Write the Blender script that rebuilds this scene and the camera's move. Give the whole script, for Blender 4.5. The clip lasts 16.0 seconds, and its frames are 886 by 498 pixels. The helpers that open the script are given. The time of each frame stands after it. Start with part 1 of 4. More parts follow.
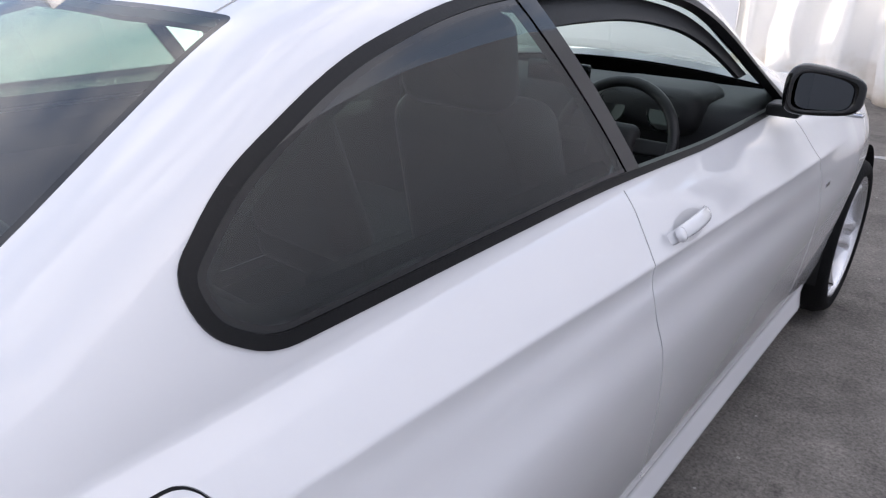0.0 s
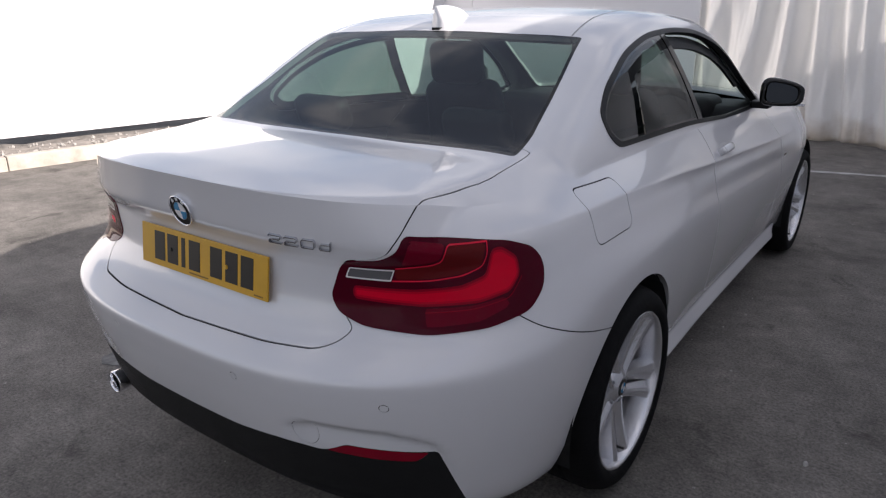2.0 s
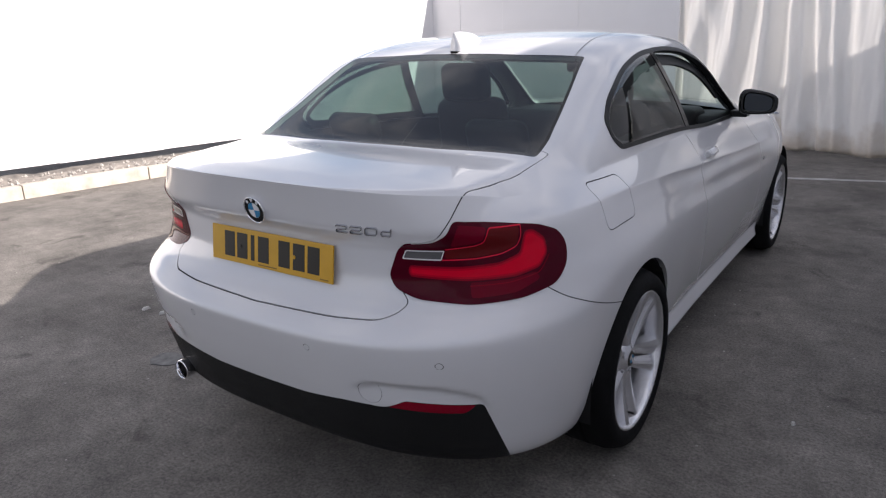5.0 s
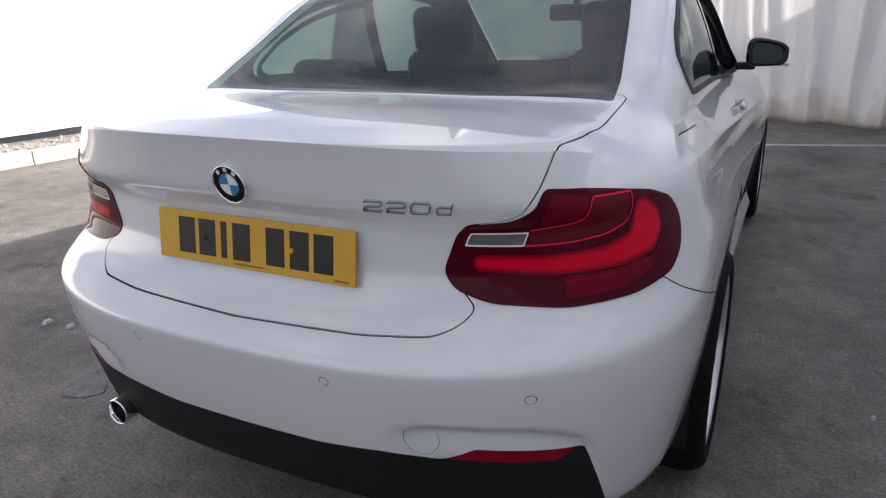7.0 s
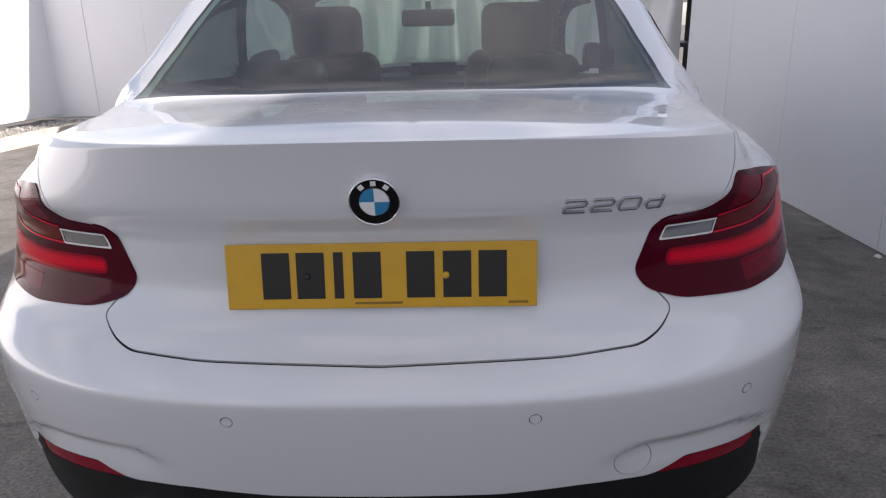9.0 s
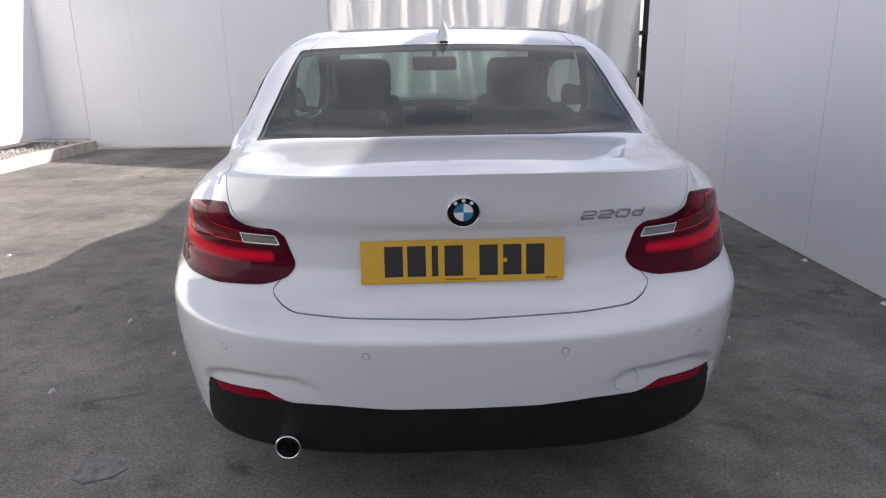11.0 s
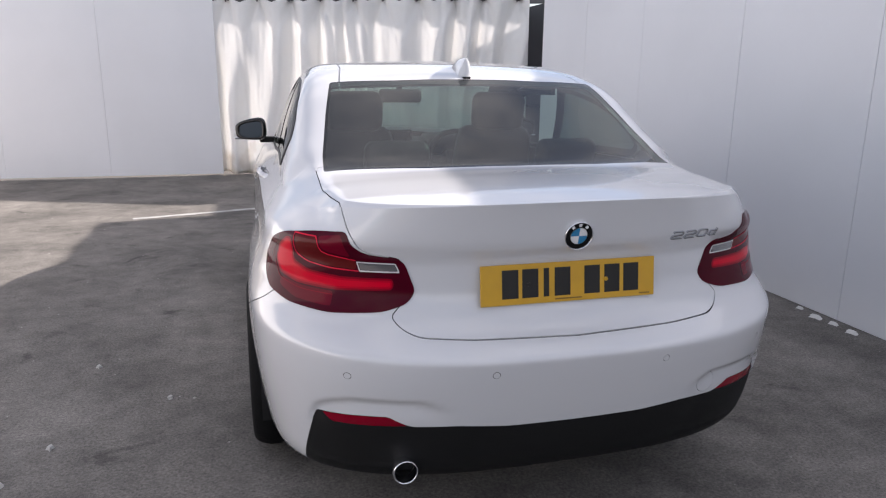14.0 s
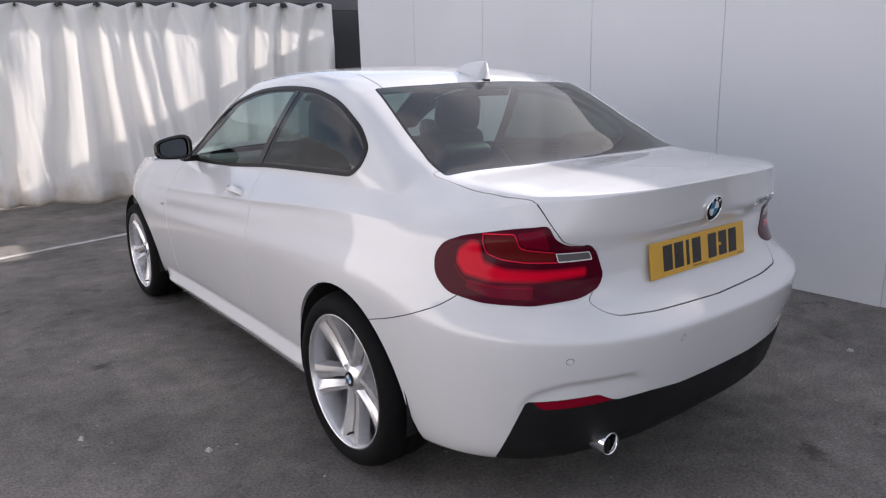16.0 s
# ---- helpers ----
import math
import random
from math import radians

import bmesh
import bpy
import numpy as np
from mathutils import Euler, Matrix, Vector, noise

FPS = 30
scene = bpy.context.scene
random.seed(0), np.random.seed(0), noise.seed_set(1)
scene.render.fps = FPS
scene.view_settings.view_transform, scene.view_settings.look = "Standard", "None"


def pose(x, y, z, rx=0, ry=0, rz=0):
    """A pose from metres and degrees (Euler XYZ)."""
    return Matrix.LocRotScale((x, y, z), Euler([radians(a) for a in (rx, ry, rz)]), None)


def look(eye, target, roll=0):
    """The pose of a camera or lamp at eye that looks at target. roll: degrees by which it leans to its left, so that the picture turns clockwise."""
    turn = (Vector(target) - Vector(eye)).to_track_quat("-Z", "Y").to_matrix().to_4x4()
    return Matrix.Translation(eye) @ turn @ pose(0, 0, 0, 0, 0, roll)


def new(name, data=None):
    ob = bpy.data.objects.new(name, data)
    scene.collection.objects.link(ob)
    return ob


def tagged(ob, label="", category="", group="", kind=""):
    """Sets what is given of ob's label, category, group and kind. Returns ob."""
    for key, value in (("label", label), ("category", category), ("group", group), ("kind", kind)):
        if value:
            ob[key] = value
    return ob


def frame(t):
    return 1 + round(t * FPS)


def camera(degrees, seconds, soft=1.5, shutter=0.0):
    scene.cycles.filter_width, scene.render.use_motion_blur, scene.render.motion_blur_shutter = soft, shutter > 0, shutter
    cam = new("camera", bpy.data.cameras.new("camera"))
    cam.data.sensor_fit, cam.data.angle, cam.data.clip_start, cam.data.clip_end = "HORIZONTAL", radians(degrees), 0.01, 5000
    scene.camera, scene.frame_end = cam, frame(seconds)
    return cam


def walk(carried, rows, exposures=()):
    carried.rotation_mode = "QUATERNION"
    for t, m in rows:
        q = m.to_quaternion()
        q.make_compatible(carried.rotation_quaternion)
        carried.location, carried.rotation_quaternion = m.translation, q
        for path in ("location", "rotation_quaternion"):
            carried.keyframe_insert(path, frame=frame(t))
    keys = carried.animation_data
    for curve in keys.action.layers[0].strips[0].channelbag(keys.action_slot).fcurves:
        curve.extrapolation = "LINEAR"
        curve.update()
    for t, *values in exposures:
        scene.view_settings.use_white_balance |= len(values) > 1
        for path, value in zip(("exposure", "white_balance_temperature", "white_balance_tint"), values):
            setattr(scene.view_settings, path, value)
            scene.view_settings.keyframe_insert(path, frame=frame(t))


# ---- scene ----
# The car stands with its tail at y = 0 and its nose towards +y; x points to its right.
cam = camera(65.4, 16.0, soft=1.2)
PATH = [
    (0.0, 1.243, 0.752, 1.395, 65.86, 0.34, 40.20),
    (0.5, 1.318, 0.347, 1.386, 66.83, -0.27, 38.97),
    (1.0, 1.377, -0.124, 1.379, 68.98, 0.80, 37.14),
    (1.5, 1.456, -0.490, 1.373, 70.72, 0.39, 37.23),
    (2.0, 1.487, -0.804, 1.389, 71.14, 0.23, 36.06),
    (2.5, 1.517, -1.042, 1.391, 72.39, 0.89, 34.22),
    (3.0, 1.569, -1.133, 1.397, 73.22, 0.53, 34.39),
    (5.5, 1.546, -1.143, 1.385, 72.67, 1.74, 34.51),
    (6.0, 1.462, -1.119, 1.361, 72.01, 1.67, 33.88),
    (6.5, 1.238, -1.036, 1.314, 71.43, 1.18, 30.28),
    (7.0, 0.974, -0.861, 1.236, 71.31, 1.50, 26.36),
    (7.5, 0.755, -0.730, 1.169, 71.47, 2.18, 20.88),
    (8.0, 0.532, -0.700, 1.142, 71.42, 1.71, 13.36),
    (8.5, 0.360, -0.779, 1.163, 72.60, 1.39, 6.39),
    (9.0, 0.132, -0.905, 1.187, 72.26, 1.28, 1.06),
    (9.5, -0.029, -1.099, 1.238, 72.20, 0.74, -2.51),
    (12.0, -0.115, -1.593, 1.325, 75.00, 0.74, -2.00),
    (12.5, -0.124, -1.599, 1.317, 75.20, 0.61, -1.99),
    (13.0, -0.227, -1.602, 1.349, 74.85, 0.36, -3.42),
    (13.5, -0.512, -1.605, 1.355, 75.49, -0.18, -8.10),
    (14.0, -0.815, -1.500, 1.337, 76.09, -0.52, -14.92),
    (14.5, -1.144, -1.401, 1.325, 76.62, -0.61, -21.59),
    (15.0, -1.489, -1.272, 1.315, 77.01, 0.08, -28.44),
    (15.5, -1.744, -1.119, 1.315, 77.05, 0.53, -33.83),
    (16.0, -1.956, -1.018, 1.333, 76.45, 1.46, -37.92),
]
# the clip's camera closes down as it draws back from the flank
EXPOSURE = [(0.0, 1.76), (0.25, 1.36), (0.5, 1.09), (1.0, 0.80), (2.0, 0.61), (3.0, 0.61), (5.5, 0.81), (6.5, 0.92), (7.5, 0.92), (9.0, 0.83), (12.5, 0.99), (14.0, 0.96), (16.0, 0.84)]
walk(cam, [(t, pose(x, y, z, rx, ry, rz)) for t, x, y, z, rx, ry, rz in PATH], exposures=[(t, e, 6470, 16) for t, e in EXPOSURE])

# ---------------------------------------------------------------- light
SUN_UP, SUN_AZ = 27.4, 8.0          # elevation, degrees from +x towards +y
world = bpy.data.worlds.new("sky")
scene.world = world
world.use_nodes = True
wn = world.node_tree
wn.nodes.clear()
sky = wn.nodes.new("ShaderNodeTexSky")
sky.sky_type = 'NISHITA'
sky.sun_disc = False
sky.sun_elevation = radians(SUN_UP)
sky.sun_rotation = radians(90 - SUN_AZ)
sky.air_density, sky.dust_density, sky.ozone_density = 1.0, 1.2, 1.0
bg = wn.nodes.new("ShaderNodeBackground")
bg.inputs["Strength"].default_value = 0.091
wout = wn.nodes.new("ShaderNodeOutputWorld")
# thin broken cloud over the clear sky
wco = wn.nodes.new("ShaderNodeTexCoord")
wmap = wn.nodes.new("ShaderNodeMapping")
wmap.inputs["Scale"].default_value = (1.6, 1.0, 2.6)
cloud = wn.nodes.new("ShaderNodeTexNoise")
cloud.inputs["Scale"].default_value, cloud.inputs["Detail"].default_value, cloud.inputs["Roughness"].default_value = 2.2, 7, 0.55
cover = wn.nodes.new("ShaderNodeMapRange")
cover.inputs["From Min"].default_value, cover.inputs["From Max"].default_value = 0.40, 0.66
cover.inputs["To Min"].default_value, cover.inputs["To Max"].default_value = 0.12, 0.97
cmix = wn.nodes.new("ShaderNodeMix")
cmix.data_type = 'RGBA'
cmix.inputs[7].default_value = (7.4, 7.4, 7.5, 1)
wn.links.new(wco.outputs["Generated"], wmap.inputs["Vector"])
wn.links.new(wmap.outputs[0], cloud.inputs["Vector"])
wn.links.new(cloud.outputs["Fac"], cover.inputs["Value"])
wn.links.new(cover.outputs[0], cmix.inputs["Factor"])
wn.links.new(sky.outputs[0], cmix.inputs[6])
wn.links.new(cmix.outputs[2], bg.inputs["Color"])
wn.links.new(bg.outputs[0], wout.inputs["Surface"])

sun_data = bpy.data.lights.new("sun", 'SUN')
sun_data.energy, sun_data.angle, sun_data.color = 5.0, radians(0.6), (1.0, 0.94, 0.85)
sun = new("sun", sun_data)
sa, se = radians(SUN_AZ), radians(SUN_UP)
sun.matrix_world = look((30 * math.cos(sa) * math.cos(se), 30 * math.sin(sa) * math.cos(se), 30 * math.sin(se)), (0, 0, 0))


# ---------------------------------------------------------------- materials
def material(name, colour, rough=0.5, metal=0.0, coat=0.0, spec=0.5, vary=0.0, scale=8.0, bump=0.0, bump_scale=200.0, alpha=1.0, coat_rough=0.03):
    m = bpy.data.materials.new(name)
    m.use_nodes = True
    nt = m.node_tree
    b = nt.nodes["Principled BSDF"]
    b.inputs["Base Color"].default_value = (*colour, 1)
    b.inputs["Roughness"].default_value = rough
    b.inputs["Metallic"].default_value = metal
    b.inputs["Coat Weight"].default_value = coat
    b.inputs["Coat Roughness"].default_value = coat_rough
    b.inputs["Specular IOR Level"].default_value = spec
    co = nt.nodes.new("ShaderNodeTexCoord")
    if vary:
        n1 = nt.nodes.new("ShaderNodeTexNoise")
        n1.inputs["Scale"].default_value, n1.inputs["Detail"].default_value = scale, 8
        ramp = nt.nodes.new("ShaderNodeMapRange")
        ramp.inputs["From Min"].default_value, ramp.inputs["From Max"].default_value = 0.3, 0.7
        ramp.inputs["To Min"].default_value, ramp.inputs["To Max"].default_value = 1 - vary, 1 + vary
        mix = nt.nodes.new("ShaderNodeMix")
        mix.data_type, mix.blend_type = 'RGBA', 'MULTIPLY'
        mix.inputs["Factor"].default_value = 1.0
        mix.inputs[6].default_value = (*colour, 1)
        nt.links.new(co.outputs["Object"], n1.inputs["Vector"])
        nt.links.new(n1.outputs["Fac"], ramp.inputs["Value"])
        nt.links.new(ramp.outputs[0], mix.inputs[7])
        nt.links.new(mix.outputs[2], b.inputs["Base Color"])
        r2 = nt.nodes.new("ShaderNodeMapRange")
        r2.inputs["To Min"].default_value, r2.inputs["To Max"].default_value = max(0, rough - 0.12), min(1, rough + 0.12)
        nt.links.new(n1.outputs["Fac"], r2.inputs["Value"])
        nt.links.new(r2.outputs[0], b.inputs["Roughness"])
    if bump:
        n2 = nt.nodes.new("ShaderNodeTexNoise")
        n2.inputs["Scale"].default_value, n2.inputs["Detail"].default_value = bump_scale, 6
        bp = nt.nodes.new("ShaderNodeBump")
        bp.inputs["Strength"].default_value, bp.inputs["Distance"].default_value = bump, 0.01
        nt.links.new(co.outputs["Object"], n2.inputs["Vector"])
        nt.links.new(n2.outputs["Fac"], bp.inputs["Height"])
        nt.links.new(bp.outputs[0], b.inputs["Normal"])
    return m


def sheeting_material():
    """Thin white plastic sheet: lets some light through, soiled along the hem."""
    m = material("white_sheeting", (0.88, 0.86, 0.83), rough=0.5, bump=0.12, bump_scale=9)
    nt = m.node_tree
    b = nt.nodes["Principled BSDF"]
    co = nt.nodes.new("ShaderNodeTexCoord")
    sep = nt.nodes.new("ShaderNodeSeparateXYZ")
    dirt = nt.nodes.new("ShaderNodeTexNoise")
    dirt.inputs["Scale"].default_value, dirt.inputs["Detail"].default_value = 3.5, 6
    add = nt.nodes.new("ShaderNodeMath")
    add.operation = 'MULTIPLY_ADD'
    add.inputs[1].default_value = -0.9
    ramp = nt.nodes.new("ShaderNodeMapRange")
    ramp.inputs["From Min"].default_value, ramp.inputs["From Max"].default_value = -0.12, -0.46
    mix = nt.nodes.new("ShaderNodeMix")
    mix.data_type = 'RGBA'
    mix.inputs[6].default_value, mix.inputs[7].default_value = (0.93, 0.922, 0.91, 1), (0.66, 0.60, 0.53, 1)
    tl = nt.nodes.new("ShaderNodeBsdfTranslucent")
    both_ways = nt.nodes.new("ShaderNodeMixShader")
    both_ways.inputs[0].default_value = 0.40
    nt.links.new(co.outputs["Object"], sep.inputs[0])
    nt.links.new(co.outputs["Object"], dirt.inputs["Vector"])
    nt.links.new(dirt.outputs["Fac"], add.inputs[0])
    nt.links.new(sep.outputs["Z"], add.inputs[2])
    nt.links.new(add.outputs[0], ramp.inputs["Value"])
    nt.links.new(ramp.outputs[0], mix.inputs["Factor"])
    nt.links.new(mix.outputs[2], b.inputs["Base Color"])
    nt.links.new(mix.outputs[2], tl.inputs["Color"])
    out = nt.nodes["Material Output"]
    nt.links.new(b.outputs[0], both_ways.inputs[1])
    nt.links.new(tl.outputs[0], both_ways.inputs[2])
    nt.links.new(both_ways.outputs[0], out.inputs["Surface"])
    return m


def glass_material(name, tint, rough=0.0, dust=0.0):
    """Thin tinted pane: a see-through layer under a clear reflection."""
    m = bpy.data.materials.new(name)
    m.use_nodes = True
    nt = m.node_tree
    nt.nodes.clear()
    tr = nt.nodes.new("ShaderNodeBsdfTransparent")
    tr.inputs["Color"].default_value = (*tint, 1)
    gl = nt.nodes.new("ShaderNodeBsdfGlossy")
    gl.inputs["Roughness"].default_value = rough
    lw = nt.nodes.new("ShaderNodeLayerWeight")
    lw.inputs["Blend"].default_value = 0.5
    pw = nt.nodes.new("ShaderNodeMath")
    pw.operation = 'POWER'
    pw.inputs[1].default_value = 5.0
    fr = nt.nodes.new("ShaderNodeMath")
    fr.operation = 'MULTIPLY_ADD'
    fr.inputs[1].default_value, fr.inputs[2].default_value = 0.80, 0.075
    nt.links.new(lw.outputs["Facing"], pw.inputs[0])
    nt.links.new(pw.outputs[0], fr.inputs[0])
    mx = nt.nodes.new("ShaderNodeMixShader")
    out = nt.nodes.new("ShaderNodeOutputMaterial")
    under = tr.outputs[0]
    if dust:
        # a film of dust that scatters the sun
        film = nt.nodes.new("ShaderNodeBsdfDiffuse")
        film.inputs["Color"].default_value = (.8, .8, .8, 1)
        sheen = nt.nodes.new("ShaderNodeBsdfGlossy")
        sheen.inputs["Roughness"].default_value = .4
        two = nt.nodes.new("ShaderNodeMixShader")
        two.inputs[0].default_value = .7
        co = nt.nodes.new("ShaderNodeTexCoord")
        ns = nt.nodes.new("ShaderNodeTexNoise")
        ns.inputs["Scale"].default_value, ns.inputs["Detail"].default_value = 6, 6
        amount = nt.nodes.new("ShaderNodeMapRange")
        amount.inputs["To Min"].default_value, amount.inputs["To Max"].default_value = dust * .6, dust * 1.4
        dusty = nt.nodes.new("ShaderNodeMixShader")
        nt.links.new(co.outputs["Object"], ns.inputs["Vector"])
        nt.links.new(ns.outputs["Fac"], amount.inputs["Value"])
        nt.links.new(amount.outputs[0], dusty.inputs[0])
        nt.links.new(film.outputs[0], two.inputs[1])
        nt.links.new(sheen.outputs[0], two.inputs[2])
        nt.links.new(under, dusty.inputs[1])
        nt.links.new(two.outputs[0], dusty.inputs[2])
        under = dusty.outputs[0]
    nt.links.new(fr.outputs[0], mx.inputs[0])
    nt.links.new(under, mx.inputs[1])
    nt.links.new(gl.outputs[0], mx.inputs[2])
    nt.links.new(mx.outputs[0], out.inputs["Surface"])
    return m


def asphalt_material():
    m = bpy.data.materials.new("asphalt")
    m.use_nodes = True
    nt = m.node_tree
    b = nt.nodes["Principled BSDF"]
    co = nt.nodes.new("ShaderNodeTexCoord")
    big = nt.nodes.new("ShaderNodeTexNoise")
    big.inputs["Scale"].default_value, big.inputs["Detail"].default_value, big.inputs["Roughness"].default_value = 1.3, 10, 0.68
    fine = nt.nodes.new("ShaderNodeTexNoise")
    fine.inputs["Scale"].default_value, fine.inputs["Detail"].default_value, fine.inputs["Roughness"].default_value = 85, 6, 0.85
    spots = nt.nodes.new("ShaderNodeTexNoise")
    spots.inputs["Scale"].default_value, spots.inputs["Detail"].default_value, spots.inputs["Roughness"].default_value = 9.0, 10, 0.68
    stones = nt.nodes.new("ShaderNodeTexNoise")
    stones.inputs["Scale"].default_value, stones.inputs["Detail"].default_value, stones.inputs["Roughness"].default_value = 160, 4, 0.7
    for n in (big, fine, spots, stones):
        nt.links.new(co.outputs["Object"], n.inputs["Vector"])
    r1 = nt.nodes.new("ShaderNodeValToRGB")
    r1.color_ramp.elements[0].position, r1.color_ramp.elements[0].color = 0.3, (0.082, 0.0762, 0.0698, 1)
    r1.color_ramp.elements[1].position, r1.color_ramp.elements[1].color = 0.72, (0.238, 0.219, 0.199, 1)
    r2 = nt.nodes.new("ShaderNodeMapRange")
    r2.inputs["From Min"].default_value, r2.inputs["From Max"].default_value = 0.35, 0.68
    r2.inputs["To Min"].default_value, r2.inputs["To Max"].default_value = 0.48, 1.74
    r3 = nt.nodes.new("ShaderNodeMapRange")
    r3.inputs["From Min"].default_value, r3.inputs["From Max"].default_value = 0.30, 0.74
    r3.inputs["To Min"].default_value, r3.inputs["To Max"].default_value = 1.20, 0.74
    mul = nt.nodes.new("ShaderNodeMath")
    mul.operation = 'MULTIPLY'
    mix = nt.nodes.new("ShaderNodeMix")
    mix.data_type, mix.blend_type = 'RGBA', 'MULTIPLY'
    mix.inputs["Factor"].default_value = 1
    nt.links.new(big.outputs["Fac"], r1.inputs["Fac"])
    nt.links.new(fine.outputs["Fac"], r2.inputs["Value"])
    nt.links.new(spots.outputs["Fac"], r3.inputs["Value"])
    # oil spots and scuffs with ragged edges
    oil = nt.nodes.new("ShaderNodeTexNoise")
    oil.inputs["Scale"].default_value, oil.inputs["Detail"].default_value, oil.inputs["Roughness"].default_value = 3.3, 8, 0.62
    oil.inputs["Distortion"].default_value = 0.5
    r4 = nt.nodes.new("ShaderNodeMapRange")
    r4.inputs["From Min"].default_value, r4.inputs["From Max"].default_value = 0.60, 0.69
    r4.inputs["To Min"].default_value, r4.inputs["To Max"].default_value = 1.0, 0.52
    stain = nt.nodes.new("ShaderNodeMath")
    stain.operation = 'MULTIPLY'
    nt.links.new(co.outputs["Object"], oil.inputs["Vector"])
    nt.links.new(oil.outputs["Fac"], r4.inputs["Value"])
    nt.links.new(r4.outputs[0], stain.inputs[1])
    nt.links.new(r2.outputs[0], stain.inputs[0])
    nt.links.new(stain.outputs[0], mul.inputs[0])
    nt.links.new(r3.outputs[0], mul.inputs[1])
    nt.links.new(r1.outputs["Color"], mix.inputs[6])
    nt.links.new(mul.outputs[0], mix.inputs[7])
    nt.links.new(mix.outputs[2], b.inputs["Base Color"])
    b.inputs["Roughness"].default_value = 0.85
    b.inputs["Specular IOR Level"].default_value = 0.3
    bp = nt.nodes.new("ShaderNodeBump")
    bp.inputs["Strength"].default_value, bp.inputs["Distance"].default_value = 0.32, 0.004
    nt.links.new(stones.outputs["Fac"], bp.inputs["Height"])
    nt.links.new(bp.outputs[0], b.inputs["Normal"])
    return m


PAINT = material("white_paint", (0.66, 0.66, 0.675), rough=0.20, coat=1.0, coat_rough=0.015, spec=0.55)
BLACK_TRIM = material("satin_black_trim", (0.006, 0.006, 0.0065), rough=0.42, spec=0.25, bump=0.05)
GLOSS_BLACK = material("gloss_black", (0.004, 0.004, 0.0045), rough=0.08, coat=0.2, spec=0.35)
BLACK_PLASTIC = material("grained_black_plastic", (0.010, 0.010, 0.0105), rough=0.55, spec=0.22, vary=0.15, bump=0.25, bump_scale=500)
FRIT = material("printed_glass_edge", (0.012, 0.012, 0.0125), rough=0.02, spec=0.5)
SEAM = material("shadow_gap", (0.01, 0.01, 0.011), rough=0.8)
DARK = material("dark_liner", (0.006, 0.006, 0.006), rough=0.9)
RUBBER = material("tyre_rubber", (0.007, 0.007, 0.0075), rough=0.75, spec=0.12, vary=0.25, scale=30, bump=0.2, bump_scale=120)
ALLOY = material("silver_alloy", (0.70, 0.70, 0.72), rough=0.27, metal=0.75, coat=0.5)
ALLOY_DARK = material("grey_alloy", (0.33, 0.33, 0.35), rough=0.35, metal=0.7)
STEEL = material("brake_steel", (0.32, 0.31, 0.30), rough=0.38, metal=1.0, vary=0.2, scale=40)
CHROME = material("chrome", (0.85, 0.85, 0.87), rough=0.06, metal=1.0)
CHROME_SOFT = material("satin_chrome", (0.56, 0.57, 0.60), rough=0.16, metal=1.0)
PLATE_YELLOW = material("reflective_yellow", (0.60, 0.33, 0.015), rough=0.4, coat=0.3, vary=0.05, scale=20)
PLATE_BLACK = material("plate_black", (0.012, 0.011, 0.010), rough=0.4)
BADGE_BLUE = material("badge_blue", (0.03, 0.22, 0.42), rough=0.15, coat=0.8)
BADGE_WHITE = material("badge_white", (0.78, 0.78, 0.78), rough=0.2, coat=0.6)
LAMP_DARK = material("smoked_red_lens", (0.064, 0.0006, 0.0085), rough=0.06, coat=0.0, spec=0.13)
# LAMP_RED, LAMP_BAND and LAMP_EDGE grade the light band's glow in colour
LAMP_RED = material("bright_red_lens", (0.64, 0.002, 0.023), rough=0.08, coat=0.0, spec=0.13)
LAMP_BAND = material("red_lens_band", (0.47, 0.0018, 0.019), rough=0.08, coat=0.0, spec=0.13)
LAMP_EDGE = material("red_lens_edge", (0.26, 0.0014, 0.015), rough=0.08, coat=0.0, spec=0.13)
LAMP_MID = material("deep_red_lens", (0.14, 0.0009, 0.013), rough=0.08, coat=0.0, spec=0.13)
LAMP_LINE = material("light_red_guide", (0.66, 0.014, 0.042), rough=0.08, coat=0.0, spec=0.13)
LAMP_AMBER = material("smoked_indicator_lens", (0.105, 0.007, 0.008), rough=0.08, coat=0.0, spec=0.13)
LAMP_CLEAR = material("ribbed_clear_lens", (0.20, 0.20, 0.21), rough=0.15, metal=0.6, coat=1.0)
LAMP_WHITE = material("clear_lens_frame", (0.72, 0.70, 0.70), rough=0.15, coat=1.0)
REFLECTOR = material("red_reflector", (0.22, 0.001, 0.014), rough=0.12, coat=0.0, spec=0.25)
GLASS_REAR = glass_material("smoked_glass", (0.29, 0.385, 0.35), dust=.04)
GLASS_SIDE = glass_material("side_glass", (0.78, 0.90, 0.85))
GLASS_QUARTER = glass_material("smoked_side_glass", (0.21, 0.28, 0.255))
INTERIOR = material("charcoal_leather", (0.018, 0.018, 0.020), rough=0.5, vary=0.15, scale=20, bump=0.15, bump_scale=300)
INTERIOR_GREY = material("charcoal_plastic", (0.022, 0.022, 0.024), rough=0.6, bump=0.1)
MIRROR = material("mirror_glass", (0.045, 0.05, 0.058), rough=0.01, metal=1.0)
PANEL = material("white_panel", (0.75, 0.75, 0.77), rough=0.42, spec=0.4, vary=0.03, scale=1.1, bump=0.04, bump_scale=2.0)
FABRIC = sheeting_material()
TIMBER = material("weathered_timber", (0.46, 0.415, 0.36), rough=0.8, vary=0.25, scale=7, bump=0.3, bump_scale=60)
